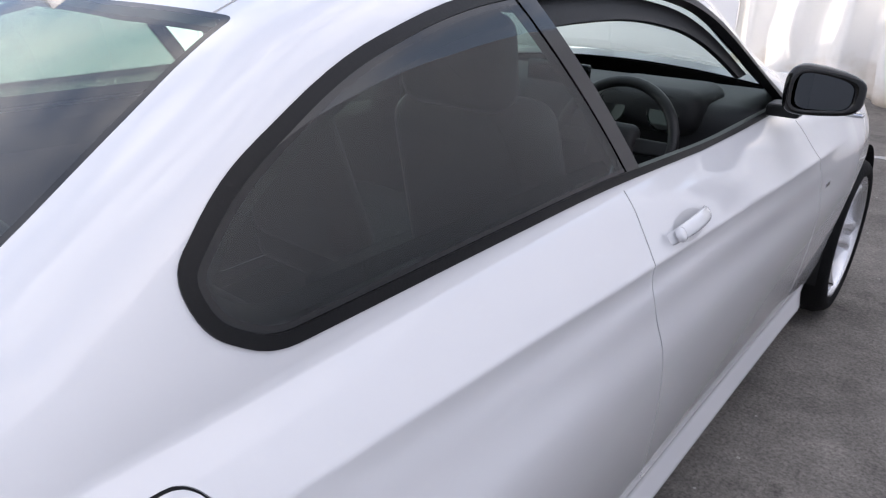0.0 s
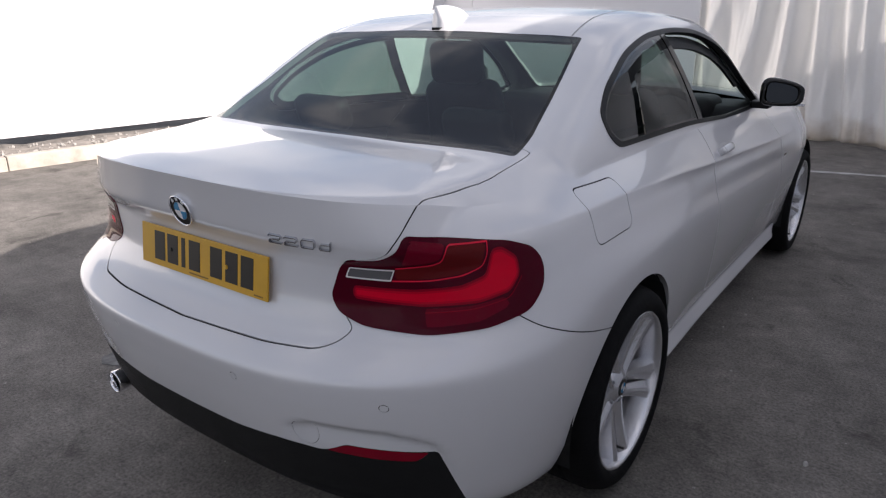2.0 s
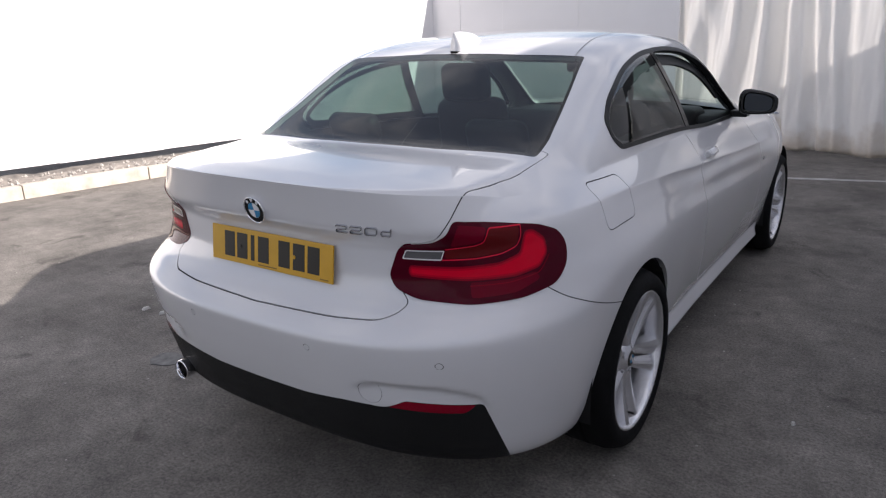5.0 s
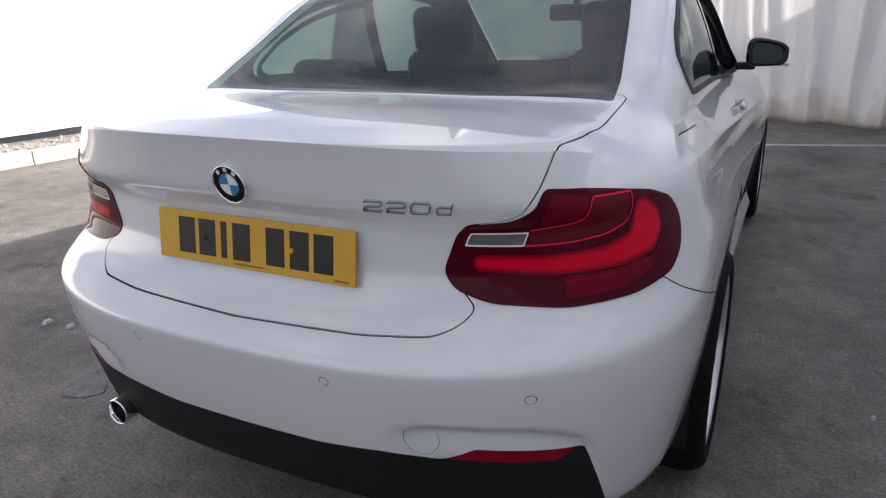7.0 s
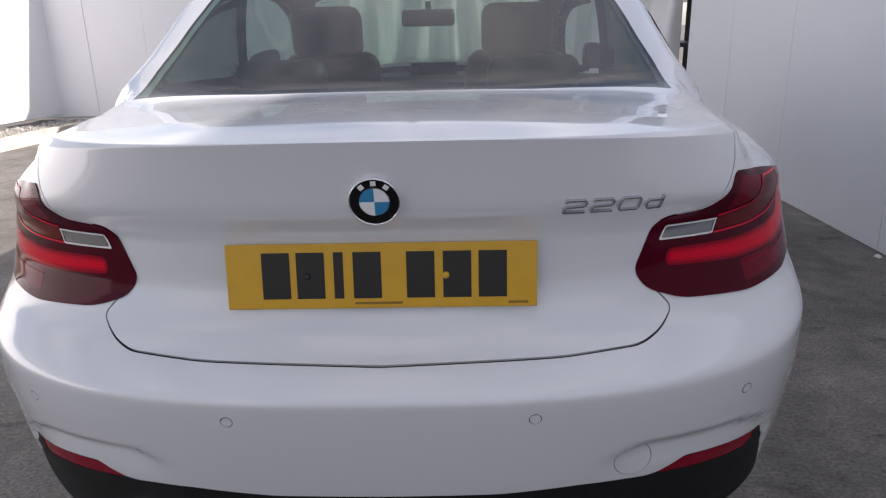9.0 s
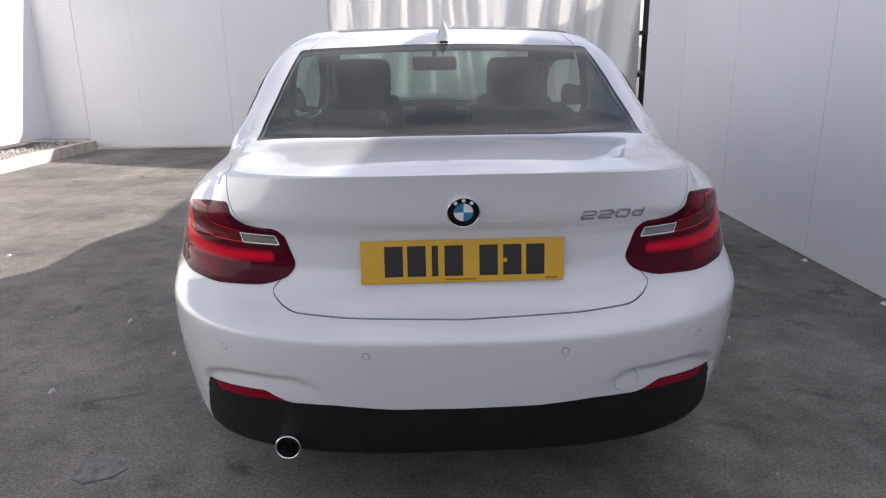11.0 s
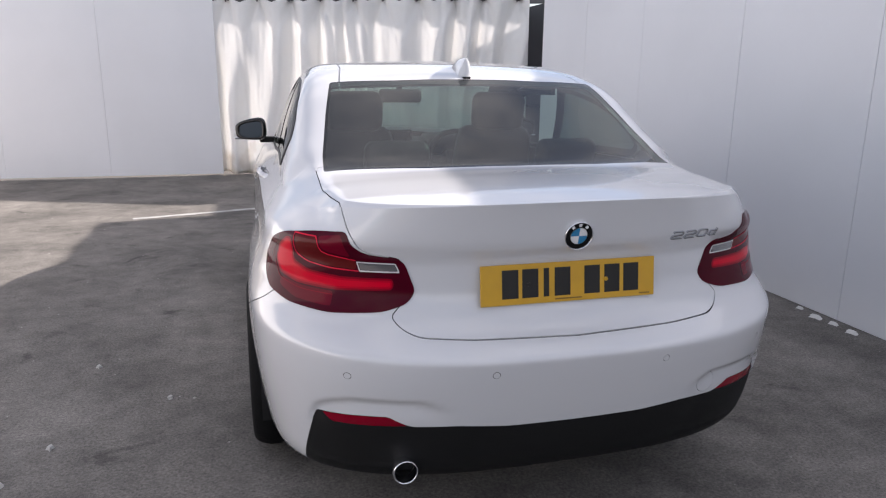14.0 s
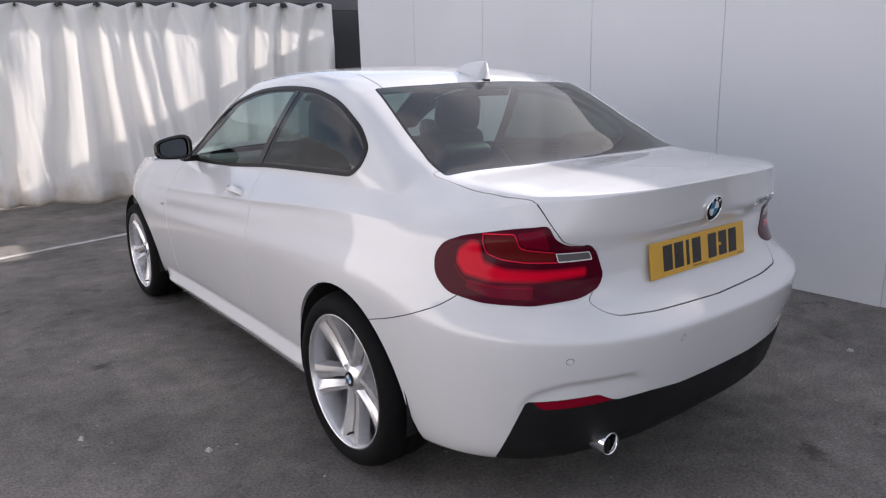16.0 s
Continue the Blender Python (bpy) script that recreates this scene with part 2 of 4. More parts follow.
EARTH = material("gravel_bed", (0.24, 0.215, 0.19), rough=0.95, vary=0.3, scale=12, bump=0.8, bump_scale=40)
STONE = material("gravel_stone", (0.36, 0.34, 0.315), rough=0.9, vary=0.25, scale=20)
LINE_PAINT = material("worn_white_line", (0.42, 0.41, 0.40), rough=0.8, vary=0.35, scale=9)
ASPHALT = asphalt_material()
METAL_DARK = material("dark_metal", (0.06, 0.06, 0.065), rough=0.5, metal=0.5)


# ---------------------------------------------------------------- mesh tools
def part(name, bm, mat, parent=None, label="", smooth=False, m=None):
    me = bpy.data.meshes.new(name)
    bm.normal_update()
    bm.to_mesh(me)
    bm.free()
    me.materials.append(mat)
    if smooth:
        for p in me.polygons:
            p.use_smooth = True
    ob = new(name, me)
    if m is not None:
        ob.matrix_basis = m
    if parent is not None:
        ob.parent = parent
    if label:
        tagged(ob, label)
    return ob


def box(bm, lo, hi, bevel=0.0, m=None):
    r = bmesh.ops.create_cube(bm, size=1.0)
    vs = r["verts"]
    for v in vs:
        v.co = Vector([lo[i] + (v.co[i] + 0.5) * (hi[i] - lo[i]) for i in range(3)])
    if bevel:
        es = {e for v in vs for e in v.link_edges}
        r2 = bmesh.ops.bevel(bm, geom=list(es), offset=bevel, segments=2, affect='EDGES', profile=0.5)
        vs = list({v for f in r2["faces"] for v in f.verts} | {v for v in vs if v.is_valid})
    if m is not None:
        bmesh.ops.transform(bm, matrix=m, verts=[v for v in vs if v.is_valid])
    return vs


def box_part(name, lo, hi, mat, parent=None, bevel=0.0, label="", m=None):
    bm = bmesh.new()
    box(bm, lo, hi, bevel)
    return part(name, bm, mat, parent, label, m=m)


def table(x, xs, ys):
    """Smooth curve through the given stations (monotone cubic)."""
    xs, ys, x = np.asarray(xs, float), np.asarray(ys, float), np.asarray(x, float)
    d = np.diff(ys) / np.diff(xs)
    t = np.zeros(len(xs))
    t[0], t[-1] = d[0], d[-1]
    for i in range(1, len(xs) - 1):
        t[i] = 0 if d[i - 1] * d[i] <= 0 else 2 * d[i - 1] * d[i] / (d[i - 1] + d[i])
    k = np.clip(np.searchsorted(xs, x) - 1, 0, len(xs) - 2)
    h = xs[k + 1] - xs[k]
    s = np.clip((x - xs[k]) / h, 0, 1)
    return (1 + 2 * s) * (1 - s) ** 2 * ys[k] + s * (1 - s) ** 2 * h * t[k] + s * s * (3 - 2 * s) * ys[k + 1] + s * s * (s - 1) * h * t[k + 1]


def sdf(poly, px, py, closed=True):
    """Signed distance to a polygon (negative inside), or the distance to an open line."""
    p = np.asarray(poly, float)
    q = np.roll(p, -1, 0) if closed else p[1:]
    a = p if closed else p[:-1]
    d = np.full(px.shape, 1e9)
    inside = np.zeros(px.shape, bool)
    for (ax, ay), (bx, by) in zip(a, q):
        ex, ey = bx - ax, by - ay
        t = np.clip(((px - ax) * ex + (py - ay) * ey) / (ex * ex + ey * ey + 1e-12), 0, 1)
        d = np.minimum(d, np.hypot(px - ax - t * ex, py - ay - t * ey))
        if closed:
            cross = ((ay > py) != (by > py)) & (px < (bx - ax) * (py - ay) / (by - ay + 1e-12) + ax)
            inside ^= cross
    return np.where(inside, -d, d) if closed else d


def rounded(poly, r, n=5, closed=True):
    """Corners of a polygon cut to arcs of about r."""
    p = [Vector(a) for a in poly]
    out = []
    for i, c in enumerate(p):
        if not closed and i in (0, len(p) - 1):
            out.append(tuple(c))
            continue
        a, b = p[i - 1], p[(i + 1) % len(p)]
        u, v = (a - c), (b - c)
        k = min(r, u.length * 0.45, v.length * 0.45)
        s, e = c + u.normalized() * k, c + v.normalized() * k
        for j in range(n + 1):
            t = j / n
            out.append(tuple(s * (1 - t) ** 2 + c * 2 * t * (1 - t) + e * t * t))
    return out


# A sheet is (points, normals, faces); cut() divides it along the zero line of a field.
def cut(sheet, field):
    """Returns the inner (field < 0) and the outer piece of a sheet."""
    pts, nor, faces = sheet
    f = field(pts)
    f = np.where(np.abs(f) < 1e-7, 1e-7, f)
    np_, nn_ = [*pts], [*nor]
    new_at = {}

    def mid(a, b):
        key = (a, b) if a < b else (b, a)
        if key not in new_at:
            t = f[key[0]] / (f[key[0]] - f[key[1]])
            np_.append(pts[key[0]] * (1 - t) + pts[key[1]] * t)
            nn_.append(nor[key[0]] * (1 - t) + nor[key[1]] * t)
            new_at[key] = len(np_) - 1
        return new_at[key]

    ins, outs = [], []
    for face in faces:
        s = [f[i] < 0 for i in face]
        if all(s):
            ins.append(face)
        elif not any(s):
            outs.append(face)
        else:
            a, b = [], []
            n = len(face)
            for k in range(n):
                i, j = face[k], face[(k + 1) % n]
                (a if s[k] else b).append(i)
                if s[k] != s[(k + 1) % n]:
                    c = mid(i, j)
                    a.append(c)
                    b.append(c)
            if len(a) > 2:
                ins.append(tuple(a))
            if len(b) > 2:
                outs.append(tuple(b))
    P, N = np.array(np_), np.array(nn_)
    return tidy(P, N, ins), tidy(P, N, outs)


def refine(sheet, fld, reach, times=2):
    """Divides the faces that lie within reach of a field's zero line, so that a cut there runs true."""
    for _ in range(times):
        P, N, faces = sheet
        f = np.abs(fld(P))
        P2, N2, out, at = [*P], [*N], [], {}

        def half(a, b):
            key = (a, b) if a < b else (b, a)
            if key not in at:
                P2.append((P[a] + P[b]) / 2)
                N2.append((N[a] + N[b]) / 2)
                at[key] = len(P2) - 1
            return at[key]

        for g in faces:
            k = len(g)
            pts = P[list(g)]
            size = np.abs(pts.max(0) - pts.min(0)).max()
            if f[list(g)].min() > max(reach, size * 0.75) or size < 0.0012:
                out.append(g)
                continue
            P2.append(pts.mean(0))
            N2.append(N[list(g)].mean(0))
            c = len(P2) - 1
            mids = [half(g[i], g[(i + 1) % k]) for i in range(k)]
            for i in range(k):
                out.append((g[i], mids[i], c, mids[i - 1]))
        sheet = (np.array(P2), np.array(N2), out)
        reach *= 0.6
    return sheet


def tidy(P, N, faces):
    if not faces:
        return P[:0], N[:0], []
    used = sorted({i for f in faces for i in f})
    at = {i: k for k, i in enumerate(used)}
    return P[used], N[used], [tuple(at[i] for i in f) for f in faces]


def join(*sheets):
    P, N, F, n = [], [], [], 0
    for p, q, f in sheets:
        if len(p):
            P.append(p)
            N.append(q)
            F += [tuple(i + n for i in g) for g in f]
            n += len(p)
    return (np.concatenate(P), np.concatenate(N), F) if P else (np.zeros((0, 3)), np.zeros((0, 3)), [])


def pushed(sheet, d):
    p, n, f = sheet
    return p + n / (np.linalg.norm(n, axis=1)[:, None] + 1e-9) * d, n, f


def mirrored(sheet):
    p, n, f = sheet
    s = np.array([-1.0, 1, 1])
    return p * s, n * s, [g[::-1] for g in f]


def rim(sheet, depth):
    """A strip turned in from the free edges of a sheet, which gives it thickness."""
    p, n, f = sheet
    count = {}
    for g in f:
        for i, j in zip(g, g[1:] + g[:1]):
            if p[i][0] == 0 and p[j][0] == 0:
                continue
            key = (min(i, j), max(i, j))
            count[key] = None if key in count else (i, j)
    es = [e for e in count.values() if e]
    used = sorted({i for e in es for i in e})
    at = {i: k for k, i in enumerate(used)}
    m = len(used)
    top = p[used]
    nn = n[used] / (np.linalg.norm(n[used], axis=1)[:, None] + 1e-9)
    P = np.concatenate([top, top - nn * depth])
    return P, np.concatenate([nn, nn]), [(at[j], at[i], at[i] + m, at[j] + m) for i, j in es]


def sheet_part(name, sheet, mat, parent, label="", thick=0.0, flat=False):
    p, n, f = sheet
    me = bpy.data.meshes.new(name)
    k = len(f)
    nn = n / (np.linalg.norm(n, axis=1)[:, None] + 1e-9) if len(n) else n
    if thick:
        rp, rn, rf = rim(sheet, thick)
        base = len(p)
        p = np.concatenate([p, rp])
        f = list(f) + [tuple(i + base for i in g) for g in rf]
    me.from_pydata([tuple(v) for v in p], [], f)
    me.materials.append(mat)
    for i, q in enumerate(me.polygons):
        q.use_smooth = (i < k) and not flat
    if not flat and k:
        loops = []
        for q in me.polygons:
            for li in q.loop_indices:
                vi = me.loops[li].vertex_index
                loops.append(tuple(nn[vi]) if q.index < k and vi < len(nn) else tuple(q.normal))
        me.normals_split_custom_set(loops)
    ob = new(name, me)
    if parent is not None:
        ob.parent = parent
    if label:
        tagged(ob, label)
    return ob


def empty(name, label="", category="", group="", kind="", at=(0, 0, 0)):
    ob = new(name)
    ob.location = at
    return tagged(ob, label, category, group, kind)


# ---------------------------------------------------------------- the car's shell
# Levels of the lower body, from the sill up to the shoulder: heights at the tail's middle, over the rear wheel,
# at the door and over the front wheel, then half width, tail position, length and squareness of the rounded tail.
Z_TAIL = [.19, .235, .30, .37, .44, .52, .59, .626, .652, .677, .705, .78, .865, .885, .905, .95, 1.00, 1.028]
Z_WHEEL = [.20, .235, .30, .37, .44, .52, .60, .66, .70, .735, .775, .82, .87, .895, .915, .94, .97, .99]
Z_DOOR = [.20, .235, .30, .36, .43, .51, .59, .66, .71, .75, .79, .82, .86, .883, .90, .925, .955, .975]
Z_NOSE = [.20, .22, .28, .36, .43, .51, .58, .64, .69, .72, .75, .78, .81, .83, .845, .87, .895, .915]
HALF = [.785, .812, .830, .843, .853, .863, .869, .870, .867, .862, .853, .839, .820, .811, .801, .785, .760, .742]
TAIL = [.40, .178, .128, .108, .088, .070, .056, .049, .082, .13, .168, .190, .190, .173, .153, .142, .131, .121]
ROUND = [.45, .60, .64, .68, .70, .72, .74, .76, .74, .70, .67, .66, .65, .66, .69, .70, .74, .78]
SQUARE = [2.8, 3.0, 3.05, 3.05, 3.05, 3.0, 3.0, 2.95, 2.85, 2.8, 3.0, 3.2, 3.2, 3.2, 3.2, 3.1, 3.0, 3.0]
LEVELS = len(HALF)
NOSE_START, NOSE_END = 3.45, 4.40
SUB = 7


FINE = np.arange(0, LEVELS - 1 + 1e-6, .05)


def fair(c, sigma=.75):
    """A curve through the levels with its small waves evened out."""
    f = table(FINE, np.arange(LEVELS), c)
    r = int(3 * sigma / .05)
    w = np.exp(-.5 * (np.arange(-r, r + 1) * .05 / sigma) ** 2)
    ends = np.concatenate([2 * f[0] - f[r:0:-1], f, 2 * f[-1] - f[-2:-r - 2:-1]])
    return np.convolve(ends, w / w.sum(), 'valid')


FAIR = [fair(c) for c in (Z_TAIL, Z_WHEEL, Z_DOOR, Z_NOSE, HALF)] + [fair(TAIL, .10)] + [fair(c) for c in (ROUND, SQUARE)]


def level(v):
    return [np.interp(v, FINE, c) for c in FAIR]


def crease(y, z):
    """The shoulder line pressed along the flank: sharp at its edge, hollow below."""
    zc = float(table(y, [.45, .76, 1.0, 1.4, 1.8, 2.2, 3.0, 3.5], [.928, .922, .916, .893, .864, .843, .80, .78]))
    a = float(table(y, [.42, .65, 1.0, 1.6, 2.2, 2.9, 3.35], [0, .005, .009, .012, .013, .010, 0]))
    d = z - zc
    g = max(0, 1 - d / .075) ** 2 if d > 0 else max(0, 1 + d / .045) ** 2
    return a * (g - .75 * math.exp(-((d + .105) / .05) ** 2))


def flank_width(y):
    """How the flank's width runs along the car."""
    return table(y, [0.0, 0.95, 1.5, 1.9, 2.8, 3.3, 3.66, 4.5], [1, 1, .985, .975, .972, .978, .985, .97])


LEVEL_AT = {}


def fold(q, z):
    """Depth of the pressed-in field over each rear reflector: a sharp upper edge, leaning out again below."""
    edge = float(table(q, [.43, .47, .50, .54, .65, .757, .857, .913, .95, .985], [.470, .492, .508, .517, .520, .517, .503, .486, .456, .40]))
    a = min(max((q - .44) / .09, 0), 1) * min(max((1.02 - q) / .11, 0), 1)
    b = min(max((edge - z) / .011, 0), 1)
    c = 1 - .75 * min(max((edge - z - .008) / .055, 0), 1)
    return 0.016 * a * a * (3 - 2 * a) * b * b * (3 - 2 * b) * c


def lower_point(v, s):
    """A place on the lower body: v is the level, s runs 0-1 round the tail, 1-2 along the flank, 2-3 round the nose."""
    if v not in LEVEL_AT:
        LEVEL_AT[v] = [float(c) for c in level(v)]
    zt, zw, zd, zn, X, y0, D, n = LEVEL_AT[v]
    if s <= 1:
        th = s * math.pi / 2
        a = math.sin(th) ** (2 / n)
        x, y = X * a, y0 + D * (1 - max(math.cos(th), 0) ** (2 / n))
        z = zt + (zw - zt) * a ** 2.5
        # beside the lid's lip the wing rounds off
        off = min(max((x - .624) / .035, 0), 1) * max((v - 13) / 4, 0) ** 2
        y, z = y + .055 * off * max(math.cos(th), 0) ** .4, z - .022 * off * max(math.cos(th), 0) ** .4
        if y > .42:
            x += crease(y, z)
        return x, y + (fold(x + y - .011, z) if 0.30 < z < 0.54 else 0), z
    ys = y0 + D
    z_of = lambda y: float(table(y, [ys, 1.9, 3.66, 4.5], [zw, zd, zn, zn - 0.05]))
    if s <= 2:
        y = ys + (NOSE_START - ys) * (s - 1)
        skirt = 0.042 * min(max(2 - v, 0), 1) * float(table(y, [0, 1.28, 1.45, 3.1, 3.3, 5], [0, 0, 1, 1, 0, 0]))
        z = z_of(y)
        return X * float(flank_width(y) / flank_width(ys)) + skirt + crease(y, z), y, z
    th = (s - 2) * math.pi / 2
    drop = 0.16 * (v / (LEVELS - 1)) ** 2 * (s - 2) ** 1.5
    y = NOSE_START + (NOSE_END - NOSE_START) * math.sin(th) ** 0.9
    return X * 0.98 * math.cos(th) ** (2 / 2.8), y, z_of(NOSE_START) - drop


def grid_sheet(rows):
    """A sheet from a grid of points, with smooth normals."""
    g = np.array(rows, float)
    r, c, _ = g.shape
    idx = lambda i, j: i * c + j
    faces = []
    for i in range(r - 1):
        for j in range(c - 1):
            q = (idx(i, j), idx(i, j + 1), idx(i + 1, j + 1), idx(i + 1, j))
            faces.append(q)
    P, F = g.reshape(-1, 3), np.array(faces)
    fn = np.cross(P[F[:, 2]] - P[F[:, 0]], P[F[:, 3]] - P[F[:, 1]])
    keys, same_as = np.unique(np.round(P, 6), axis=0, return_inverse=True)
    same_as = same_as.reshape(-1)
    acc = np.zeros((len(keys), 3))
    for k in range(4):
        np.add.at(acc, same_as[F[:, k]], fn)
    n = acc[same_as]
    n[P[:, 0] < 1e-6, 0] = 0
    n /= np.linalg.norm(n, axis=1)[:, None] + 1e-12
    P[P[:, 0] < 1e-6, 0] = 0
    return P, n, faces


S_STEPS = [*(k / 56 for k in range(56)), *(1 + k / 110 for k in range(110)), *(2 + k / 22 for k in range(23))]
V_STEPS = [k / SUB for k in range((LEVELS - 1) * SUB + 1)]
LOWER = grid_sheet([[lower_point(v, s) for s in S_STEPS] for v in V_STEPS])

# The upper body: at each station a half section from the shoulder edge over the pillar to the middle.
KY = [0.121, 0.30, 0.50, 0.70, 0.90, 1.05, 1.23, 1.45, 1.70, 2.20, 2.50, 2.80, 3.10, 3.30, 3.80, 4.40]
KX = [0.50, 0.59, 0.62, 0.652, 0.655, 0.645, 0.624, 0.603, 0.588, 0.574, 0.590, 0.600, 0.640, 0.62, 0.56, 0.40]
KZ = [1.028, 1.022, 1.032, 1.048, 1.134, 1.218, 1.310, 1.365, 1.390, 1.368, 1.280, 1.130, 0.985, 0.945, 0.88, 0.70]
CY = [0.121, 0.25, 0.45, 0.62, 0.80, 1.00, 1.15, 1.28, 1.50, 1.90, 2.20, 2.45, 2.80, 3.15, 3.35, 3.80, 4.40]
CZ = [1.028, 1.044, 1.052, 1.056, 1.140, 1.245, 1.318, 1.362, 1.396, 1.418, 1.404, 1.352, 1.195, 1.020, 0.990, 0.93, 0.72]


def upper_section(s, count=46):
    xe, y, ze = lower_point(LEVELS - 1, s)
    zk, zc = float(table(y, KY, KZ)), float(table(y, CY, CZ))
    xk = min(float(table(y, KY, KX)), xe * (.86 + .10 * min(max((.55 - y) / .2, 0), 1)))
    zk = min(zk, max(zc - 0.002, ze + 0.3)) if y > 0.6 else min(zk, zc)
    E, K, C = Vector((xe, ze)), Vector((xk, zk)), Vector((0, zc))
    pts = []
    bow = (K - E)
    side = Vector((-bow.y, bow.x)).normalized() * (-0.020 if bow.length > 0.15 else 0)
    for k in range(count + 1):
        t = k / count * 2
        if t < 1:
            p = E.lerp(K, t) + side * 4 * t * (1 - t)
        else:
            u = t - 1
            p = Vector((xk * (1 - u), zk + (zc - zk) * (1 - (1 - u) ** 2)))
        pts.append(p)
    # round the pillar's corner
    for _ in range(10):
        q = pts[:]
        for k in range(count // 2 - 5, count // 2 + 6):
            pts[k] = (q[k - 1] + q[k] * 2 + q[k + 1]) / 4
    return [(p.x, y, p.y) for p in pts]


UPPER = grid_sheet([list(r) for r in zip(*[upper_section(s) for s in S_STEPS])])

# the flank runs smoothly over into the pillar and the roof, the tail's lip stays sharp
cols = len(S_STEPS)
top_row = (len(V_STEPS) - 1) * cols
for j, s_at in enumerate(S_STEPS):
    w = min(max((s_at - 0.62) / 0.3, .30), 1)
    a, b = LOWER[1][top_row + j].copy(), UPPER[1][j].copy()
    LOWER[1][top_row + j] = a * (1 - w * 0.5) + b * w * 0.5
    UPPER[1][j] = b * (1 - w * 0.5) + a * w * 0.5


# ---------------------------------------------------------------- panels of the shell
X_, Y_, Z_ = 0, 1, 2
PICK = {"x": lambda p: p[:, 0], "y": lambda p: p[:, 1], "z": lambda p: p[:, 2], "q": lambda p: p[:, 0] + p[:, 1]}


def field(poly, a, b, r=0.0, closed=True):
    """Field of a polygon over two coordinates; 'q' is the run round the tail's corner (x + y)."""
    pl = rounded(poly, r, closed=closed) if r else poly
    return lambda p: sdf(pl, PICK[a](p), PICK[b](p), closed)


def disc_field(a, b, u, v, r):
    return lambda p: np.hypot(PICK[a](p) - u, PICK[b](p) - v) - r


def both_of(*fs):
    return lambda p: np.maximum.reduce([f(p) for f in fs])


before = lambda y: (lambda p: p[:, Y_] - y)
behind = lambda y: (lambda p: y - p[:, Y_])

REAR_HUB, FRONT_HUB, HUB_Z = 1.0, 3.68, 0.316
LAMP = [(.867, .946), (1.05, .932), (1.20, .916), (1.285, .893), (1.325, .855), (1.325, .80), (1.27, .755), (1.13, .733), (.93, .723), (.735, .731),
        (.665, .752), (.645, .785), (.685, .876), (.80, .886), (.845, .91)]
LID_REAR = [(-.1, 1.2), (.615, 1.2), (.612, 1.0), (.600, .944), (.575, .90), (.54, .885), (.466, .875), (.44, .78), (.500, .720), (.474, .692), (.435, .677), (.30, .669), (-.1, .661)]
LID_TOP = [(-.1, -.2), (.613, -.2), (.613, .33), (.640, .50), (.640, .74), (-.1, .74)]
DIFFUSER = [(-0.200, 0.418), (0.291, 0.424), (0.441, 0.437), (0.576, 0.435), (0.603, 0.44), (0.664, 0.466), (0.766, 0.464), (0.954, 0.457), (1.079, 0.255), (1.061, 0.0), (-0.200, 0.0)]
REFLECTOR_AT = [(0.596, 0.437), (0.664, 0.4645), (0.766, 0.4625), (0.929, 0.456), (0.883, 0.432), (0.766, 0.433)]
SIDE_WINDOW = [(1.085, 1.020), (1.025, 1.063), (1.015, 1.12), (1.10, 1.195), (1.27, 1.275), (1.50, 1.325), (1.78, 1.338), (2.10, 1.325), (2.40, 1.265), (2.65, 1.14), (2.88, .985), (2.86, .955), (2.31, .962), (1.785, .997)]
REAR_WINDOW = [(-.1, .632), (.30, .646), (.617, .692), (.61, .80), (.575, 1.02), (.536, 1.225), (.30, 1.195), (-.1, 1.185)]
WINDSCREEN = [(-.1, 2.42), (.50, 2.36), (.545, 2.55), (.60, 2.95), (.63, 3.13), (.4, 3.20), (-.1, 3.23)]
FUEL = [(.735, .972), (.965, .965), (.988, .92), (1.0, .826), (.760, .826), (.755, .91)]
DOOR = [(1.86, 1.06), (1.875, .96), (1.855, .90), (1.83, .82), (1.85, .70), (1.868, .55), (1.905, .318), (2.98, .310), (3.00, .70), (2.90, .93), (2.88, 1.05)]
BUMPER_SEAM = [(.40, .80), (.43, .755), (.48, .715), (.57, .675), (.68, .635), (.80, .60)]
NOTCHES = [(.248, .591, .0105), (.622, .586, .0100)]

car = empty("car", "white two-door coupe parked on the asphalt between white panel walls", "car")

tub = LOWER
for hub in (REAR_HUB, FRONT_HUB):
    arch = disc_field("y", "z", hub + (.012 if hub < 2 else 0), HUB_Z - .010, 0.364)
    tub = refine(tub, arch, .01, 1)
    _, tub = cut(tub, arch)
# the bumper's edge runs straight down behind the rear wheel
foot = lambda p: np.maximum(REAR_HUB - .361 - .32 * (HUB_Z + .01 - p[:, 2]) - p[:, Y_], np.maximum(p[:, Y_] - REAR_HUB, p[:, 2] - HUB_Z - .01))
tub = refine(tub, foot, .01, 1)
_, tub = cut(tub, foot)
f_lamp = field(LAMP, "q", "z", 0.03)
tub = refine(tub, both_of(f_lamp, before(1.2)), .01, 1)
lamp, tub = cut(tub, both_of(f_lamp, before(1.2)))
f_refl = field(REFLECTOR_AT, "q", "z", 0.012)
tub = refine(tub, both_of(f_refl, before(0.75)), .008, 1)
reflector, tub = cut(tub, both_of(f_refl, before(0.75)))
f_diff = field(DIFFUSER, "q", "z", 0.012)
tub = refine(tub, both_of(f_diff, before(0.75)), .008, 1)
diffuser, tub = cut(tub, both_of(f_diff, before(0.75)))
f_lid = field(LID_REAR, "x", "z", 0.025)
tub = refine(tub, both_of(f_lid, before(0.42), lambda p: p[:, X_] - 0.62), .006, 2)
